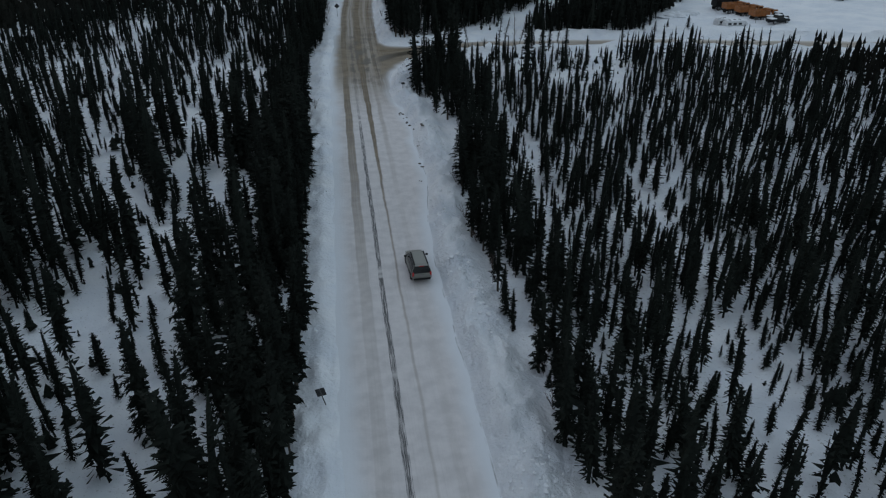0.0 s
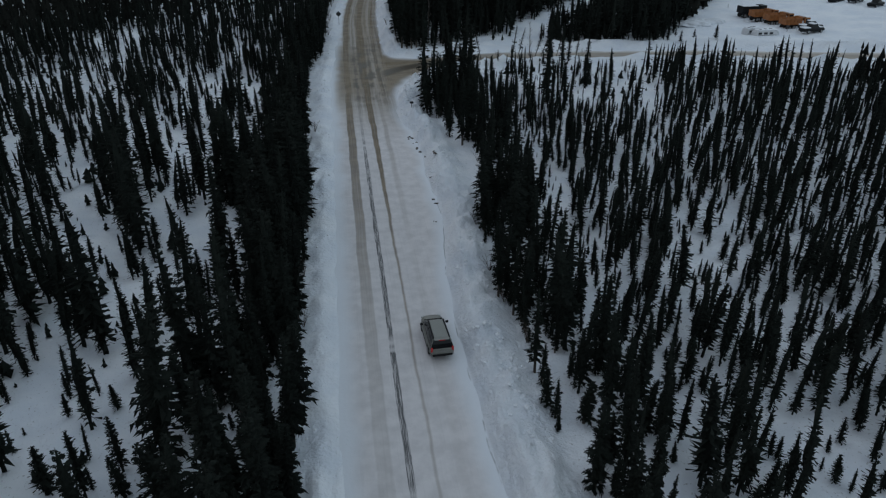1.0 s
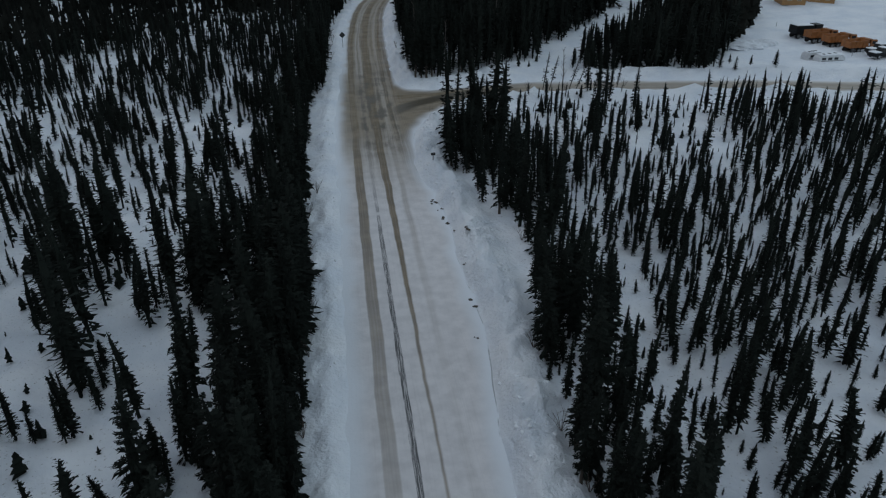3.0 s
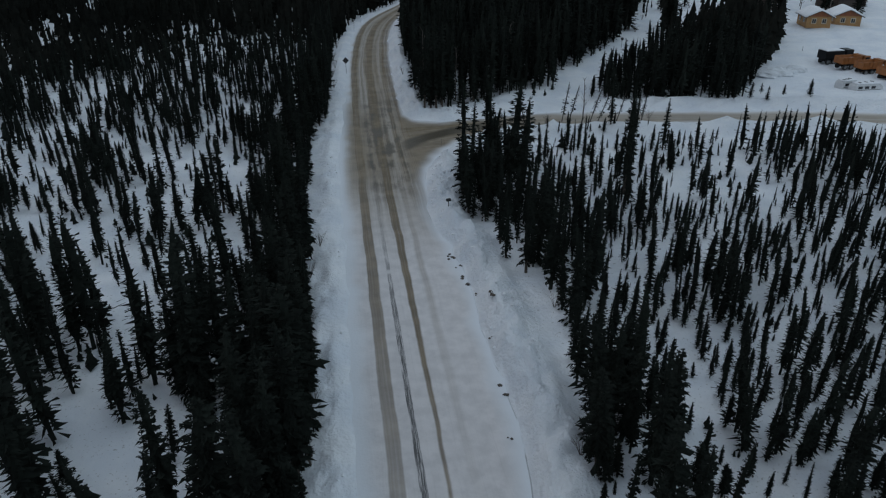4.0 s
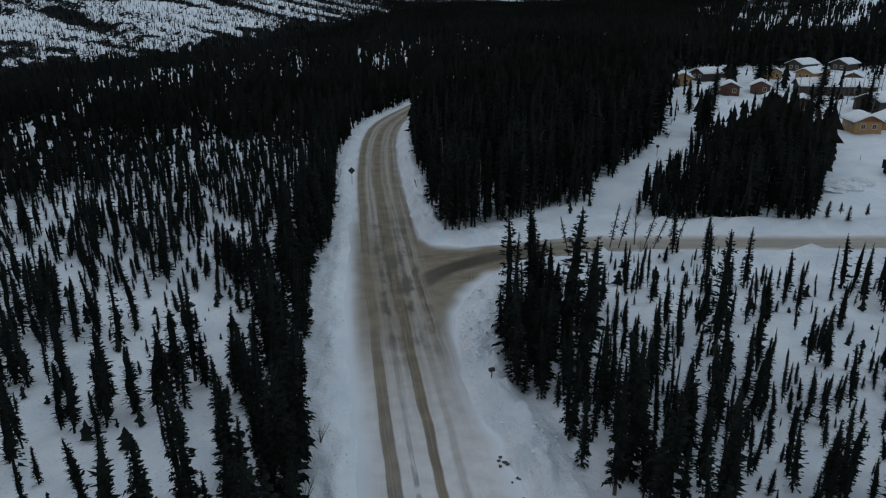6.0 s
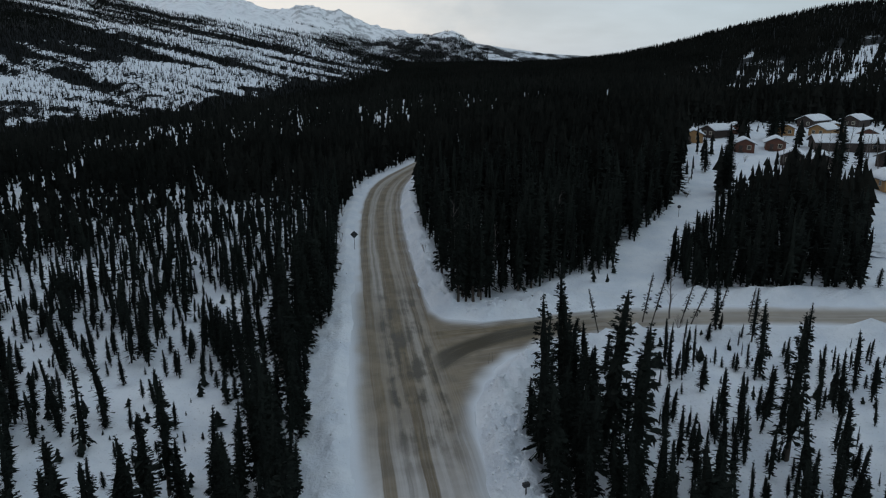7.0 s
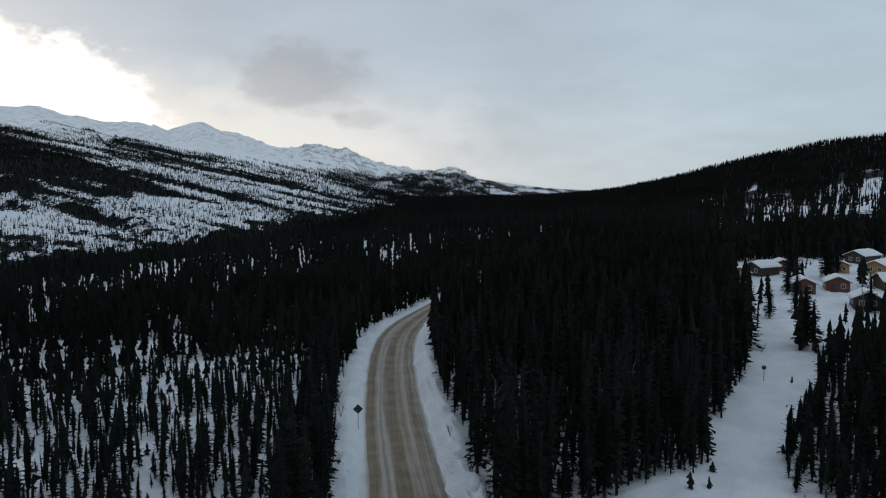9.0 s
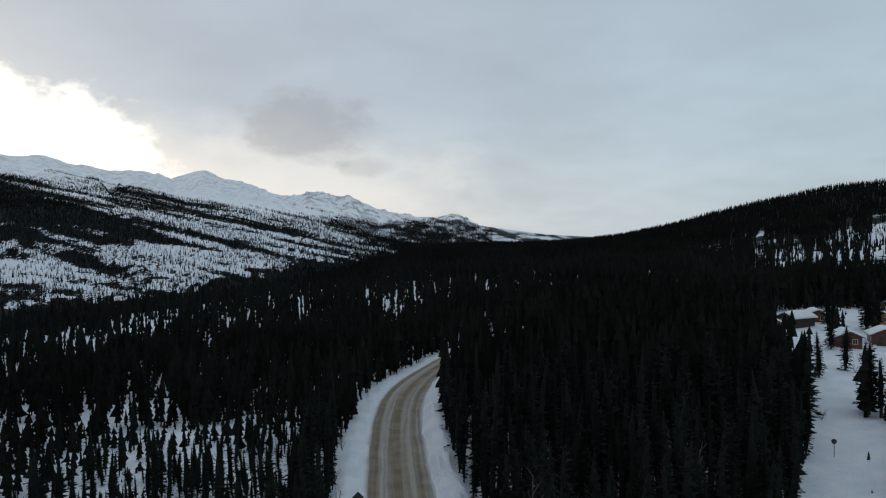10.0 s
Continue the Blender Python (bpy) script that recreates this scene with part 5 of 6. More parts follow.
def estate_car(x, y, turn):
    root = empty("car", x, y, turn, z=UNIT * float(base_land(np.array([x]), np.array([y]))[0]) + 0.01)
    part("body", loft([ring(-2.38, 0.70, 0.44, 0.88, 0.0), ring(-2.26, 0.85, 0.36, 0.98, 0.0), ring(-1.7, 0.89, 0.27, 1.01, 0.02), ring(-0.6, 0.90, 0.26, 0.99), ring(0.7, 0.90, 0.26, 0.98),
                       ring(1.15, 0.89, 0.26, 0.98, 0.05), ring(1.7, 0.85, 0.28, 0.92, 0.06), ring(2.08, 0.77, 0.32, 0.82, 0.05), ring(2.28, 0.64, 0.38, 0.72, 0.04), ring(2.40, 0.44, 0.44, 0.62, 0.02)]), M_PAINT, root, "beige-grey metallic body", True)

    # greenhouse: dark glass all round, leaning in towards the roof
    def deck(z, y0, y1, w0, w1):
        return [(-w0, y0, z), (w0, y0, z), (w0 * 1.02, y0 * 0.6 + y1 * 0.4, z), (w1, y1 - 0.14, z), (w1 * 0.6, y1, z), (-w1 * 0.6, y1, z), (-w1, y1 - 0.14, z), (-w0 * 1.02, y0 * 0.6 + y1 * 0.4, z)]

    part("glasshouse", loft([deck(0.96, -2.24, 1.30, 0.83, 0.80), deck(1.28, -2.12, 0.90, 0.75, 0.72), deck(1.60, -1.94, 0.36, 0.61, 0.58)]), M_GLASS, root, "dark tinted windows")
    roof = part("roof", loft([deck(1.59, -1.98, 0.40, 0.585, 0.56), deck(1.66, -1.93, 0.31, 0.56, 0.53), deck(1.70, -1.8, 0.15, 0.47, 0.44)]), M_ROOF, root, "pale grey-beige roof")
    for s in (-1, 1):
        part("roof_rail", rod(bmesh.new(), (s * 0.59, -1.90, 1.68), (s * 0.565, 0.24, 1.68), 0.06, 0.06, 6), M_BLACK, roof, "black roof rail")
        for ya, za, yb, zb, r in ((1.22, 0.98, 0.37, 1.61, 0.045), (-0.35, 0.98, -0.42, 1.61, 0.03), (-1.40, 0.98, -1.35, 1.61, 0.035), (-2.18, 0.98, -1.94, 1.61, 0.05)):
            part("pillar", rod(bmesh.new(), (s * 0.825, ya, za), (s * 0.61, yb, zb), r, r * 0.8, 6), M_PAINT if ya > 1 or ya < -2 else M_BLACK, root)
        part("mirror", boxes((s * 0.98, 0.80, 1.06, 0.22, 0.12, 0.16), bevel=0.03), M_BLACK, root)
        part("tail_lamp", boxes((s * 0.77, -2.27, 0.93, 0.15, 0.12, 0.36, 8, 0, 0), bevel=0.03), M_TAIL, root, "lit red tail lamp")
        part("head_lamp", boxes((s * 0.62, 2.17, 0.72, 0.30, 0.16, 0.13, 0, 0, -s * 18), bevel=0.03), M_PLATE, root)
        for yy in (-1.38, 1.42):
            wheel(0.35, 0.24, s, M_TYRE, M_RIM, root, s * 0.80, yy)
        part("sill", boxes((s * 0.89, 0, 0.36, 0.05, 2.0, 0.14), bevel=0.02), M_BLACK, root)
        part("wheel_arch", boxes((s * 0.885, -1.38, 0.66, 0.05, 0.84, 0.10), bevel=0.02), M_BLACK, root)
    spoiler = part("spoiler", boxes((0, -2.04, 1.625, 1.10, 0.20, 0.05), bevel=0.02), M_ROOF, root)
    part("brake_lamp", boxes((0, -2.145, 1.61, 0.44, 0.03, 0.05)), M_TAIL, spoiler, "lit red brake lamp")
    part("tailgate", boxes((0, -2.335, 0.82, 1.22, 0.06, 0.28), bevel=0.03), M_PAINT, root)
    part("bumper", boxes((0, -2.35, 0.54, 1.46, 0.16, 0.16), bevel=0.05), M_BLACK, root, "dirty dark rear bumper")
    part("bumper", boxes((0, 2.32, 0.48, 1.10, 0.16, 0.20), bevel=0.06), M_BLACK, root)
    part("number_plate", boxes((0, -2.375, 0.84, 0.30, 0.02, 0.14)), M_POSTPLATE, root)
    part("wiper", boxes((0.1, -2.19, 1.16, 0.5, 0.02, 0.03)), M_BLACK, root)
    part("windscreen_base", boxes((0, 1.30, 1.03, 1.40, 0.13, 0.05), bevel=0.01), M_BLACK, root, "black scuttle below the windscreen")
    root.scale = (1.02, 1.09, 1.06)
    return tagged(root, "beige-grey estate car with lit tail lamps on packed snow", "car")


estate_car(5.85, 37.75, 4.5)


def dump_truck(x, y, turn, seed):
    root = empty("dump_truck", x, y, turn, sink=0.12)
    part("chassis", boxes((0, 0.2, 0.75, 0.9, 7.0, 0.3), bevel=0.03), M_BLACK, root)
    tub = part("dump_body", boxes((0, -1.5, 1.25, 2.4, 4.0, 0.18), (-1.15, -1.5, 1.85, 0.12, 4.0, 1.2), (1.15, -1.5, 1.85, 0.12, 4.0, 1.2), (0, 0.45, 1.95, 2.4, 0.12, 1.4),
                                  (0, -3.48, 1.8, 2.3, 0.1, 1.05), *[(s * 1.23, -3.1 + k * 0.8, 1.85, 0.08, 0.14, 1.15) for s in (-1, 1) for k in range(5)], (0, 0.9, 2.62, 2.2, 0.9, 0.08)), M_ORANGE, root, "ribbed orange tipping body")
    part("snow_load", roof_slab(2.0, 3.4, 0.15, 1.42, 0.5, 0.0, 0.35, seed), M_SNOW, tub, "snow lying in the body", True)
    cab = part("cab", boxes((0, 1.75, 1.75, 2.2, 1.5, 1.5), (0, 3.0, 1.35, 1.7, 1.3, 0.85), bevel=0.12), M_ORANGE, root, "orange cab and bonnet")
    part("windscreen", boxes((0, 2.49, 2.0, 1.9, 0.06, 0.6, -10, 0, 0)), M_GLASS, cab)
    for s in (-1, 1):
        part("side_window", boxes((s * 1.09, 1.8, 2.0, 0.05, 0.9, 0.55)), M_GLASS, cab)
        part("mudguard", boxes((s * 1.0, 3.0, 1.1, 0.45, 1.3, 0.12), bevel=0.04), M_BLACK, root)
        for yy in (-2.6, -1.3, 3.0):
            wheel(0.52, 0.34, s, M_TYRE, M_RIM, root, s * 0.98, yy)
    part("cab_snow", boxes((0, 1.7, 2.58, 1.9, 1.2, 0.16), bevel=0.07), M_SNOW, root, smooth=True)
    root.scale = (1.0, 1.0, 0.97)
    return tagged(root, "weathered orange dump truck with snow on it", "dump truck", "parked dump trucks")


dump_truck(88.4, 117.9, -84, 1.0)
dump_truck(89.3, 114.4, -84, 2.0)
dump_truck(90.2, 110.7, -82, 3.0)


def loader(x, y, turn):
    root = empty("tipper_lorry", x, y, turn, sink=0.12)
    part("chassis", boxes((0, 0, 0.8, 1.0, 6.4, 0.35), bevel=0.04), M_BLACK, root)
    part("box_body", boxes((0, -1.3, 1.75, 2.4, 3.8, 1.5), bevel=0.08), M_DARKBODY, root, "dark steel body")
    part("body_snow", boxes((0, -1.3, 2.56, 2.2, 3.5, 0.2), bevel=0.08), M_SNOW, root, smooth=True)
    cab = part("cab", boxes((0, 1.8, 1.8, 2.1, 1.5, 1.6), (0, 2.9, 1.3, 1.6, 0.9, 0.8), bevel=0.1), M_DARKBODY, root)
    part("windscreen", boxes((0, 2.56, 2.05, 1.8, 0.05, 0.6)), M_GLASS, cab)
    for s in (-1, 1):
        for yy in (-2.4, -1.2, 2.6):
            wheel(0.52, 0.34, s, M_TYRE, M_RIM, root, s * 0.95, yy)
    root.scale = (1.03, 1.08, 1.03)
    return tagged(root, "black lorry with a steel body beside the dump trucks", "lorry")


loader(87.9, 121.4, -84)


def pickup(x, y, turn, label, mat=M_DARKBODY, snow=True):
    root = empty("pickup_truck", x, y, turn, sink=0.1)
    part("body", loft([ring(-2.6, 0.86, 0.45, 1.0, 0.0), ring(-2.5, 0.93, 0.4, 1.05, 0.0), ring(0.9, 0.95, 0.38, 1.05, 0.02), ring(2.3, 0.92, 0.4, 1.02, 0.05), ring(2.6, 0.8, 0.45, 0.85, 0.03)]), mat, root, smooth=True)
    part("cab", loft([[(-0.85, -0.9, 1.0), (0.85, -0.9, 1.0), (0.85, 1.2, 1.0), (-0.85, 1.2, 1.0)], [(-0.7, -0.7, 1.7), (0.7, -0.7, 1.7), (0.68, 0.5, 1.7), (-0.68, 0.5, 1.7)]]), M_GLASS, root, "dark glazed cab")
    part("roof", boxes((0, -0.1, 1.73, 1.42, 1.25, 0.07), bevel=0.03), mat, root)
    if snow:
        part("roof_snow", boxes((0, -0.1, 1.86, 1.3, 1.1, 0.2), bevel=0.09), M_SNOW, root, smooth=True)
        part("bed_snow", boxes((0, -1.75, 1.12, 1.6, 1.5, 0.22), bevel=0.09), M_SNOW, root, smooth=True)
        part("bonnet_snow", boxes((0, 1.8, 1.12, 1.5, 1.0, 0.12), bevel=0.05), M_SNOW, root, smooth=True)
    for s in (-1, 1):
        for yy in (-1.6, 1.65):
            wheel(0.38, 0.26, s, M_TYRE, M_RIM, root, s * 0.86, yy)
    return tagged(root, label, "pickup truck", "parked pickups")


pickup(89.3, 105.2, -78, "black pickup truck half covered with snow")
pickup(90.8, 107.4, -78, "black pickup truck with a snow-laden roof")
pickup(113.2, 127.0, -60, "black pickup truck parked on cleared snow", snow=False)
pickup(116.6, 125.2, -60, "black pickup truck parked beside another one", snow=False)
pickup(119.5, 122.4, -62, "black pickup truck parked at the end of a row", snow=False)


def camper(x, y, turn, long, label):
    root = empty("camper_trailer", x, y, turn, sink=0.35)
    rings = []
    for f, q in ((-0.5, 0.7), (-0.46, 0.93), (-0.2, 1.0), (0.25, 1.0), (0.44, 0.9), (0.5, 0.62)):
        rings.append([(px, f * long, pz) for px, pz in ((-1.1, 0.45), (1.1, 0.45), (1.12, 1.2), (1.05, 0.5 + 1.7 * q), (0.6, 0.62 + 1.75 * q), (-0.6, 0.62 + 1.75 * q), (-1.05, 0.5 + 1.7 * q), (-1.12, 1.2))])
    body = part("body", loft(rings), M_WHITEBODY, root)
    for s in (-1, 1):
        for k in range(max(2, int(long / 1.6))):
            yy = -long / 2 + 1.0 + k * 1.5
            part("window", boxes((s * 1.10, yy, 1.55, 0.08, 0.95, 0.62), bevel=0.02), M_PANE, body)
        part("stripe", boxes((s * 1.125, 0, 0.98, 0.03, long * 0.86, 0.12)), M_BLACK, body)
        wheel(0.34, 0.22, s, M_TYRE, M_RIM, root, s * 0.95, -0.4)
    part("roof_snow", boxes((0, 0, 2.42, 1.9, long * 0.86, 0.34), bevel=0.15), M_SNOW, root, smooth=True)
    for k in range(3):
        part("roof_hatch", boxes((0.35 - 0.3 * k, -long * 0.3 + k * long * 0.26, 2.56, 0.7, 0.5, 0.18, 0, 0, 20 * k), bevel=0.04), M_BLACK, root, "dark hatch showing through the snow")
    part("skirt", boxes((0, 0, 0.42, 2.2, long * 0.94, 0.16), bevel=0.04), M_BLACK, root)
    part("tow_bar", boxes((0, long / 2 + 0.5, 0.5, 0.1, 1.2, 0.1)), M_BLACK, root)
    root.scale = (0.84, 0.82, 0.70)
    return tagged(root, label, "camper", "campers under snow")


camper(80.6, 106.7, -86, 6.2, "white camper trailer with dark windows drifted in snow")
camper(79.0, 108.8, -80, 3.8, "small white trailer half buried in snow")


# ---------------------------------------------------------------- signs, posts, debris
M_SIGNBACK = plain("dull_metal_sign_back", (0.03, 0.031, 0.033), 0.6, 0.2, vary=0.15)
M_POST = plain("weathered_steel_post", (0.09, 0.09, 0.09), 0.6, 0.3, vary=0.2)


def road_sign(x, y, shape, size, tall, turn, label, lean=0.0):
    size, tall = 1.15 * size, 1.15 * tall
    root = empty("road_sign", x, y, turn)
    root.matrix_basis = root.matrix_basis @ pose(0, 0, 0, 0, -lean, 0)
    part("post", boxes((0, 0, tall / 2 - 0.2, 0.07, 0.05, tall + 0.4)), M_POST, root)
    if shape == "round":
        bm = bmesh.new()
        bmesh.ops.create_cone(bm, cap_ends=True, segments=8, radius1=size / 2, radius2=size / 2, depth=0.03, matrix=pose(0, 0.05, tall - size / 2, 90, 22.5, 0))
    else:
        bm = boxes((0, 0.05, tall - size / 2, size, 0.03, size, 0, 45 if shape == "diamond" else 0, 0), bevel=0.012)
    panel = part("panel", bm, M_SIGNBACK, root, "dark bare metal back of the sign")
    for up in (-0.18, 0.18):
        part("brace", boxes((0, 0.022, tall - size / 2 + up, size * 0.5, 0.02, 0.05)), M_POST, panel)
    return tagged(root, label, "road sign")


road_sign(-2.2, 23.2, "square", 0.56, 1.25, 0, "low square sign leaning in the snow, its dark back turned", 14)
road_sign(0.4, 140.2, "diamond", 0.80, 2.6, 0, "diamond road sign seen from its dark back beside the bend")
road_sign(54.4, 139.2, "round", 0.58, 2.0, -20, "eight-sided stop sign on a post beside the snowy track")
road_sign(86.6, 108.4, "square", 0.6, 1.1, -30, "small low sign in front of the dump trucks")


def stake(x, y, tall, lean, label, r=0.022):
    root = part("marker_stake", rod(bmesh.new(), (0, 0, -0.3), (lean, 0.05, tall), r, r * 0.7, 6), M_POST)
    root.matrix_basis = pose(*on_snow(x, y))
    return tagged(root, label, "stake", "marker stakes")


for sx, sy, st, sl in ((12.0, 102.6, 1.5, 0.1), (12.5, 102.9, 1.4, -0.05), (15.5, 106.3, 1.0, 0.0), (20.6, 118.6, 1.1, 0.0), (86.6, 128.4, 1.1, 0.0)):
    stake(sx, sy, st, sl, "thin dark stake standing in the snow", 0.05 if sy > 120 else 0.022)


def mailbox(x, y):
    root = empty("marker_box", x, y, 15)
    part("post", boxes((0, 0, 0.35, 0.08, 0.08, 1.1)), M_POST, root)
    part("box", boxes((0, 0, 0.85, 0.5, 0.32, 0.28), bevel=0.05), M_SIGNBACK, root)
    return tagged(root, "small dark box on a post in the snowbank", "box")


mailbox(9.6, 83.4)


def clod(rng, size):
    """A broken lump: a squashed, dented ball."""
    bm = bmesh.new()
    bmesh.ops.create_icosphere(bm, subdivisions=2, radius=size)
    off = Vector(rng.random(3) * 50)
    for v in bm.verts:
        v.co *= 0.75 + 0.6 * noise.noise(v.co * (1.6 / size) + off)
        v.co.z *= 0.55
    return bm


def build_debris():
    rng = np.random.default_rng(23)
    spots = [(9.05, 72.5, 0.34), (8.75, 75.2, 0.26), (8.5, 76.2, 0.20), (10.4, 67.8, 0.24), (9.6, 69.9, 0.14), (8.9, 58.6, 0.24), (8.95, 73.9, 0.22), (8.6, 54.7, 0.15), (9.5, 64.0, 0.14), (17.2, 114.6, 0.16), (19.0, 114.5, 0.2), (20.6, 114.6, 0.18), (22.4, 114.8, 0.14)]
    for sx, sy, size in spots:
        z = max(float(land(sx, sy)[0]), float(base_land(np.array([sx]), np.array([sy]))[0]))
        for k in range(3):
            ob = part("debris", clod(rng, size * (0.5 + 0.5 * rng.random())), M_DEBRIS)
            dx, dy = rng.normal(0, size, 2)
            gx, gy, dz = site(sx + dx, sy + dy * 1.5)
            ob.matrix_basis = pose(float(gx), float(gy), UNIT * z + 0.03, 0, 0, rng.random() * 360)
            tagged(ob, "dark frozen lump of dirt on the road's snowy edge", "debris", "frozen lumps")
    stick = part("fallen_branch", rod(bmesh.new(), (-0.6, 0, 0.05), (0.6, 0.2, 0.12), 0.05, 0.03, 6), M_DEBRIS)
    stick.matrix_basis = pose(*on_snow(8.3, 77.3), 0, 0, 25)
    tagged(stick, "short broken branch lying on the snow", "branch")
    # snow clods thrown up by the plough, past counting
    vs, fs, count = [], [], 0
    bm = bmesh.new()
    bmesh.ops.create_icosphere(bm, subdivisions=1, radius=1.0)
    v = np.array([q.co[:] for q in bm.verts])
    f = np.array([[q.index for q in face.verts] for face in bm.faces])
    bm.free()
    cx, cy = rng.uniform(-4, 17, 42000), rng.uniform(12, 135, 42000)
    sd, lat, slat, along = road_field(cx, cy)
    chance = np.where(lat > 0, 0.55 * step(sd, 0.2, 0.9) * step(-sd, -4.6, -2.0), 0.12 * step(sd, 0.0, 0.8) * step(-sd, -3.5, -1.5))
    chance *= step(fractal(cx / 4, cy / 4, 2, 91), 0.40, 0.62)
    ok = rng.random(len(cx)) < chance
    cx, cy = cx[ok], cy[ok]
    cz = land(cx, cy)
    cx, cy, _ = site(cx, cy)
    cz = UNIT * cz
    for x, y, z in zip(cx, cy, cz):
        s = 0.04 + 0.17 * rng.random() ** 3
        p = v * (s * (0.7 + 0.6 * rng.random((len(v), 1)))) * (1, 1, 0.7) + (x, y, z)
        vs.append(p)
        fs.append(f + count)
        count += len(v)
    me = mesh_from("snow_clods", np.vstack(vs), np.vstack(fs), M_SNOW)
    tagged(new("snow_clods", me), "clods of ploughed snow strewn along the banks", "snow", kind="stuff")


build_debris()


# ---------------------------------------------------------------- shrubs, bare trees, leaning snags
def shrub(rng, tall):
    bm = bmesh.new()
    for _ in range(9):
        a, out = rng.random() * 6.28, 0.25 + 0.5 * rng.random()
        top = Vector((math.cos(a) * out * tall * 0.6, math.sin(a) * out * tall * 0.6, tall * (0.6 + 0.4 * rng.random())))
        rod(bm, (0, 0, -0.1), top * 0.5 + Vector((0, 0, 0.1)), 0.016, 0.011, 3)
        rod(bm, top * 0.5 + Vector((0, 0, 0.1)), top, 0.011, 0.004, 3)
        for _ in range(2):
            side = top * (0.5 + 0.4 * rng.random())
            rod(bm, side, side + Vector((rng.normal(0, 0.18), rng.normal(0, 0.18), 0.25 * tall)), 0.008, 0.003, 3)
    return bm


def bare_tree(rng, tall):
    bm = bmesh.new()
    lean = rng.normal(0, 0.04, 2) * tall
    last = Vector((0, 0, -0.2))
    for k in range(1, 6):
        f = k / 5
        here = Vector((lean[0] * f + rng.normal(0, 0.06), lean[1] * f + rng.normal(0, 0.06), tall * f))
        rod(bm, last, here, 0.10 * (1 - f * 0.8) + 0.03, 0.10 * (1 - f * 0.8) + 0.012, 5)
        if k > 1:
            for _ in range(5):
                a = rng.random() * 6.28
                long = tall * 0.17 * (1.2 - f * 0.6) * (0.6 + 0.6 * rng.random())
                root = last.lerp(here, rng.random())
                tip = root + Vector((math.cos(a) * long * 0.6, math.sin(a) * long * 0.6, long * 0.8))
                rod(bm, root, tip, 0.03, 0.008, 3)
                for _ in range(2):
                    q = root.lerp(tip, 0.4 + 0.4 * rng.random())
                    rod(bm, q, q + Vector((rng.normal(0, 0.25), rng.normal(0, 0.25), 0.35)) * long * 0.5, 0.012, 0.004, 3)
        last = here
    return bm


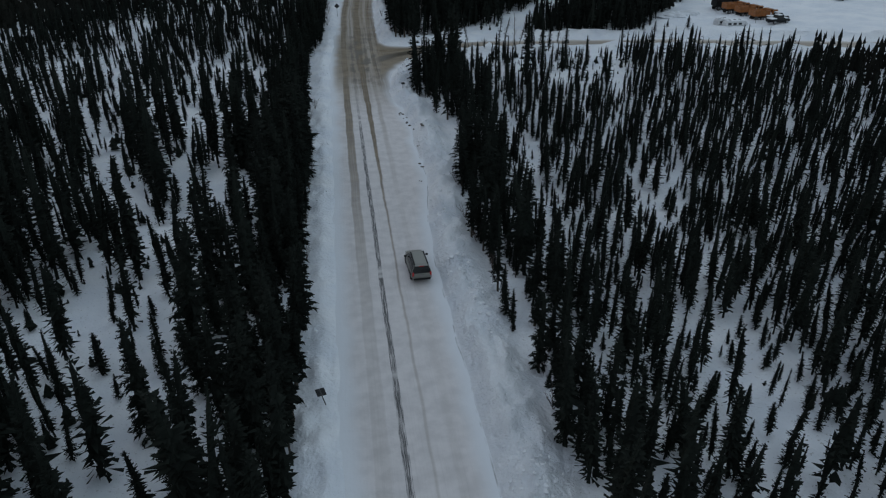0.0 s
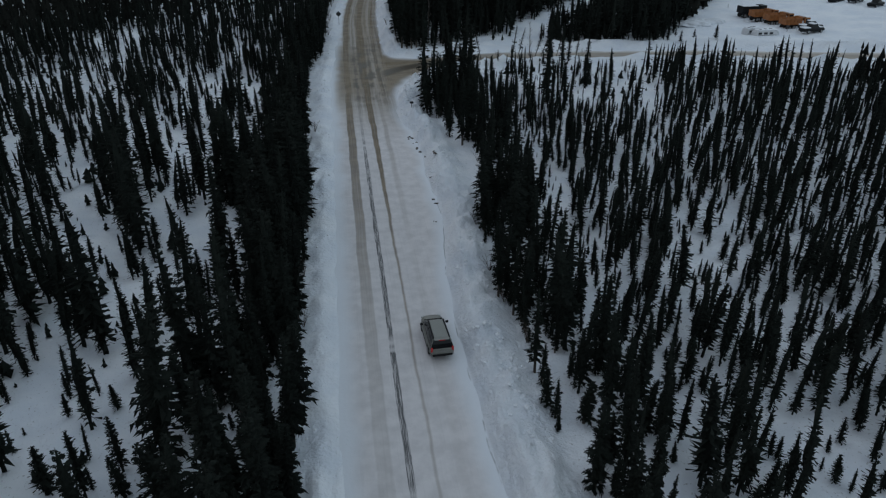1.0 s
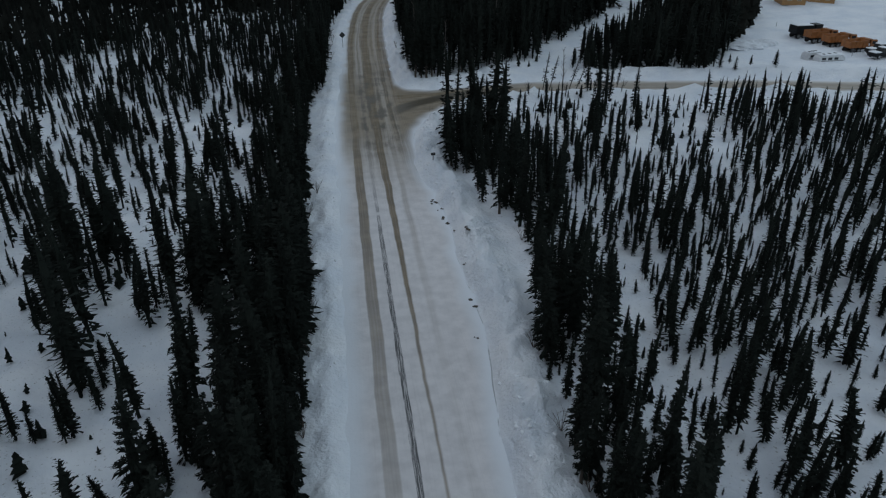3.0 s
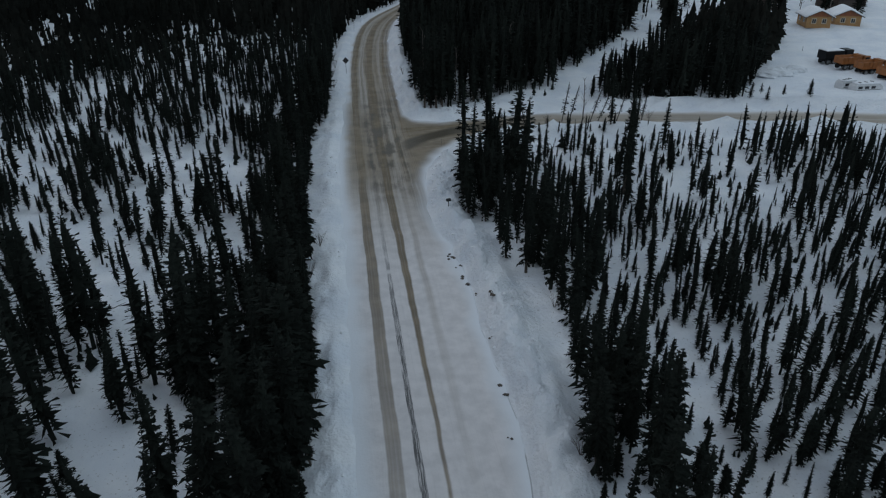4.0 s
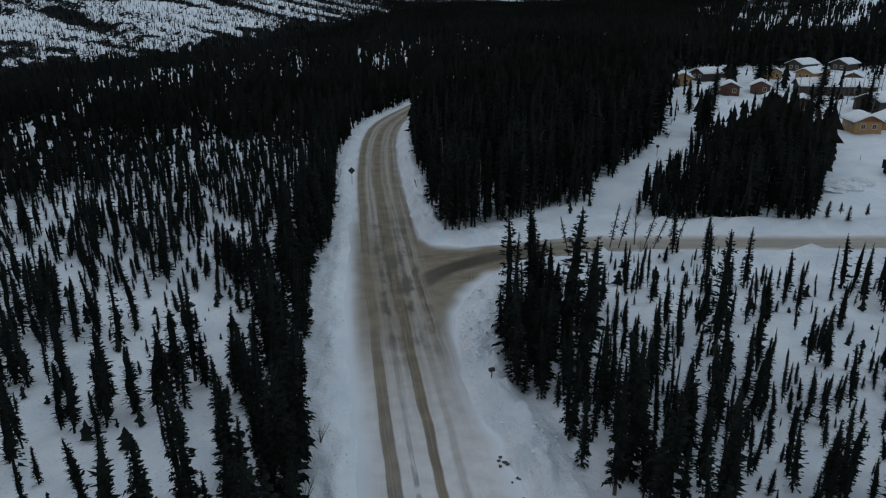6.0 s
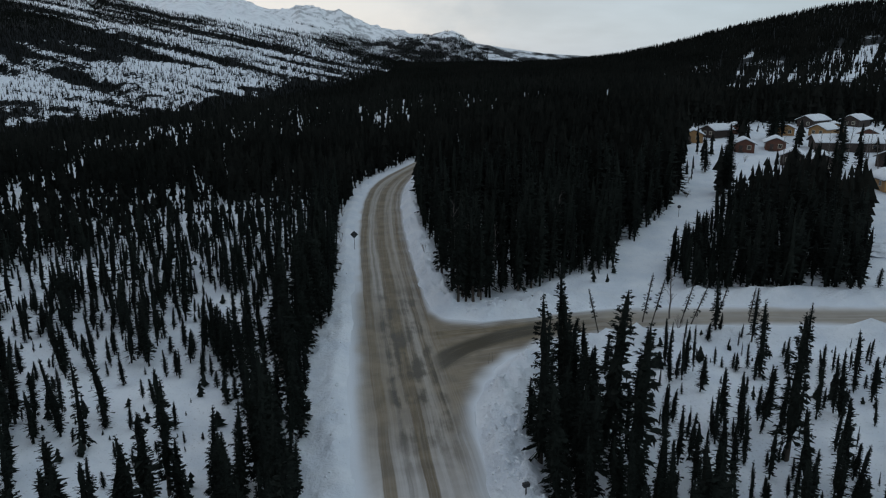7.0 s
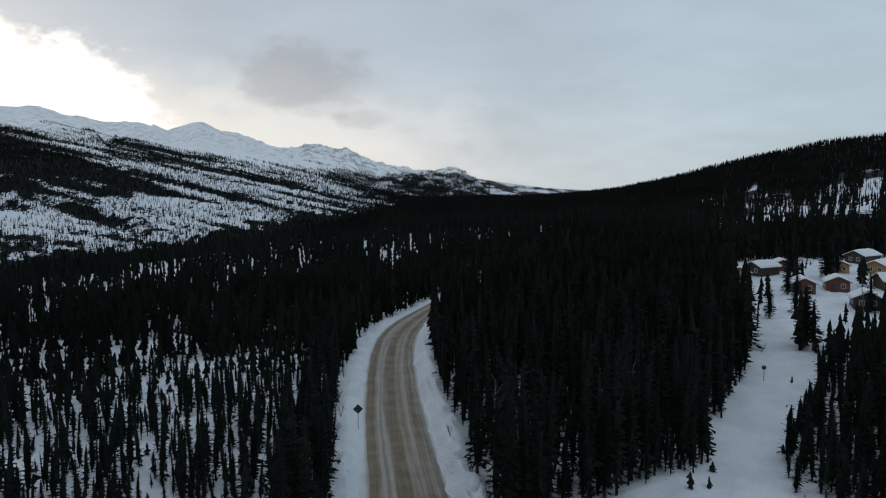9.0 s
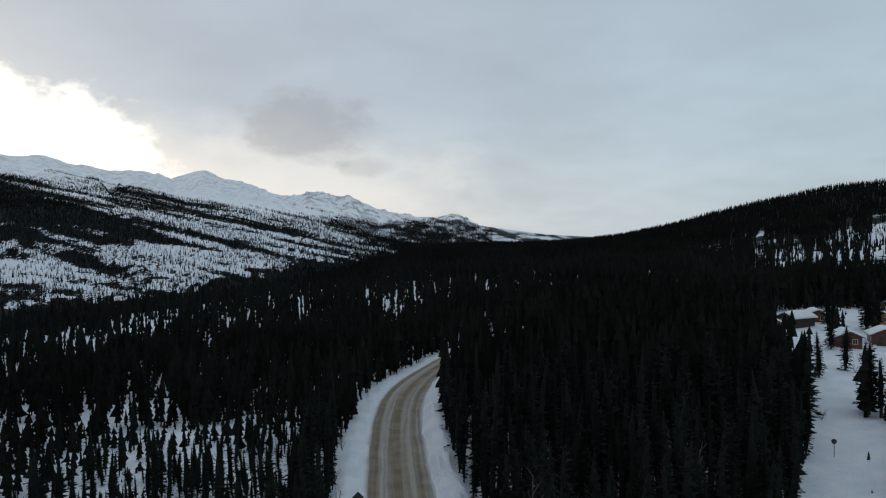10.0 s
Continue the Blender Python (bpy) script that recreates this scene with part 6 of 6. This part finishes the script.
def build_bare_plants():
    rng = np.random.default_rng(29)
    forms = []
    for k in range(4):
        ob = part("willow_shrub", shrub(rng, 1.5), M_TWIG)
        tagged(ob, "bare brown willow shrub at the edge of the snowbank", "shrub", "bare shrubs")
        forms.append(ob)
    spots = [(-3.9, 41), (-4.1, 48), (-3.9, 55), (-3.7, 60), (-4.2, 68), (-4.4, 75), (-3.6, 80), (11.6, 45), (11.9, 41), (12.3, 36), (12.2, 31), (13.0, 24), (12.4, 20), (12.0, 52), (15.2, 66),
             (-1.9, 131), (-2.2, 139), (-2.0, 150), (-1.2, 160), (-1.6, 144), (10.7, 125), (11.3, 121), (10.2, 133), (19.4, 196), (18.6, 194), (62, 149), (68, 158), (79, 160), (84, 165), (90, 170), (47, 112), (33, 104), (43, 105), (27, 104)]
    for k, (sx, sy) in enumerate(spots):
        m = Matrix.LocRotScale(on_snow(sx, sy), Euler((0, 0, rng.random() * 6.28)), (1.2, 1.2, 1.1))
        if k < 4:
            forms[k].matrix_basis = m
        else:
            copy_thing(forms[k % 4], m)
    spots = [(12.4, 121.4, 9.5), (14.2, 119.8, 8.0), (20.6, 190, 7), (22.5, 193, 8), (17.5, 121, 7), (26.5, 124, 9), (58, 152, 8), (90, 158, 7), (96, 156, 7.5), (101, 158, 7), (106, 154, 7.5), (112, 152, 8), (116, 168, 8), (112.5, 156.5, 7), (114.6, 158, 7.5), (117, 156, 7), (119.4, 161, 8), (110.4, 159.6, 6.5), (121.5, 159.5, 7.5), (115.8, 162.4, 7), (95, 150, 6.5), (33.8, 107, 5.5)]
    for sx, sy, tall in spots:
        ob = part("bare_aspen", bare_tree(rng, UNIT * tall), M_BIRCH)
        ob.matrix_basis = pose(*on_snow(sx, sy))
        tagged(ob, "leafless pale aspen with thin upright branches", "bare tree", "bare aspens")
    # thin, half-dead spruces that lean over the side road
    for sx, sy, tall, lx, ly in ((30.5, 107.0, 5.6, 8, 4), (31.4, 106.6, 5.2, 4, 10), (34.2, 105.6, 5.0, -4, 16), (35.0, 105.0, 4.6, 2, 18), (38.0, 105.0, 4.4, 3, 12), (24.5, 105.0, 4.5, -6, -14), (41.5, 104.2, 3.8, 2, 4)):
        tall *= UNIT
        v, f = crown_arrays(tall, tall * 0.085, 30, 6, np.random.default_rng(int(sx * 10)), 2, 0.25, 0.1, 0.5, 0.6)
        tv, tf = trunk_arrays(tall, 0.07, 5, rng)
        root = new("leaning_spruce")
        root.matrix_basis = pose(*on_snow(sx, sy), lx, ly, 0)
        new("crown", mesh_from("crown", v, f, M_NEEDLE)).parent = root
        new("trunk", mesh_from("trunk", tv, tf, M_BARK, True)).parent = root
        tagged(root, "thin half-dead spruce leaning over the snow", "spruce tree", "leaning spruces")


build_bare_plants()


# ---------------------------------------------------------------- ploughed heaps in the yard
def snow_drift(x, y, wide, deep, tall, seed):
    """A broad heap of ploughed, dirty snow blocks."""
    bm = bmesh.new()
    bmesh.ops.create_icosphere(bm, subdivisions=4, radius=1.0)
    for v in bm.verts:
        lump = noise.noise(v.co * 2.2 + Vector((seed, 0, 0))) * 0.22 + noise.noise(v.co * 6.0 + Vector((0, seed, 0))) * 0.10
        v.co = Vector((v.co.x * wide * (1 + lump), v.co.y * deep * (1 + lump), v.co.z * tall * (1 + 2 * lump)))
    ob = part("snow_drift", bm, M_HEAP)
    ob.matrix_basis = pose(*on_snow(x, y), 0, 0, 20 * seed)
    return tagged(ob, "low bank of ploughed dirty snow beside the yard", "snow drift", "ploughed drifts")


M_HEAP = plain("ploughed_dirty_snow", (0.64, 0.665, 0.70), 0.8, vary=0.25, scale=0.9, spec=0.2, bump=0.8)
snow_drift(72.5, 117.5, 4.6, 3.2, 0.8, 1)
snow_drift(77.5, 119.0, 3.2, 2.2, 0.5, 2)
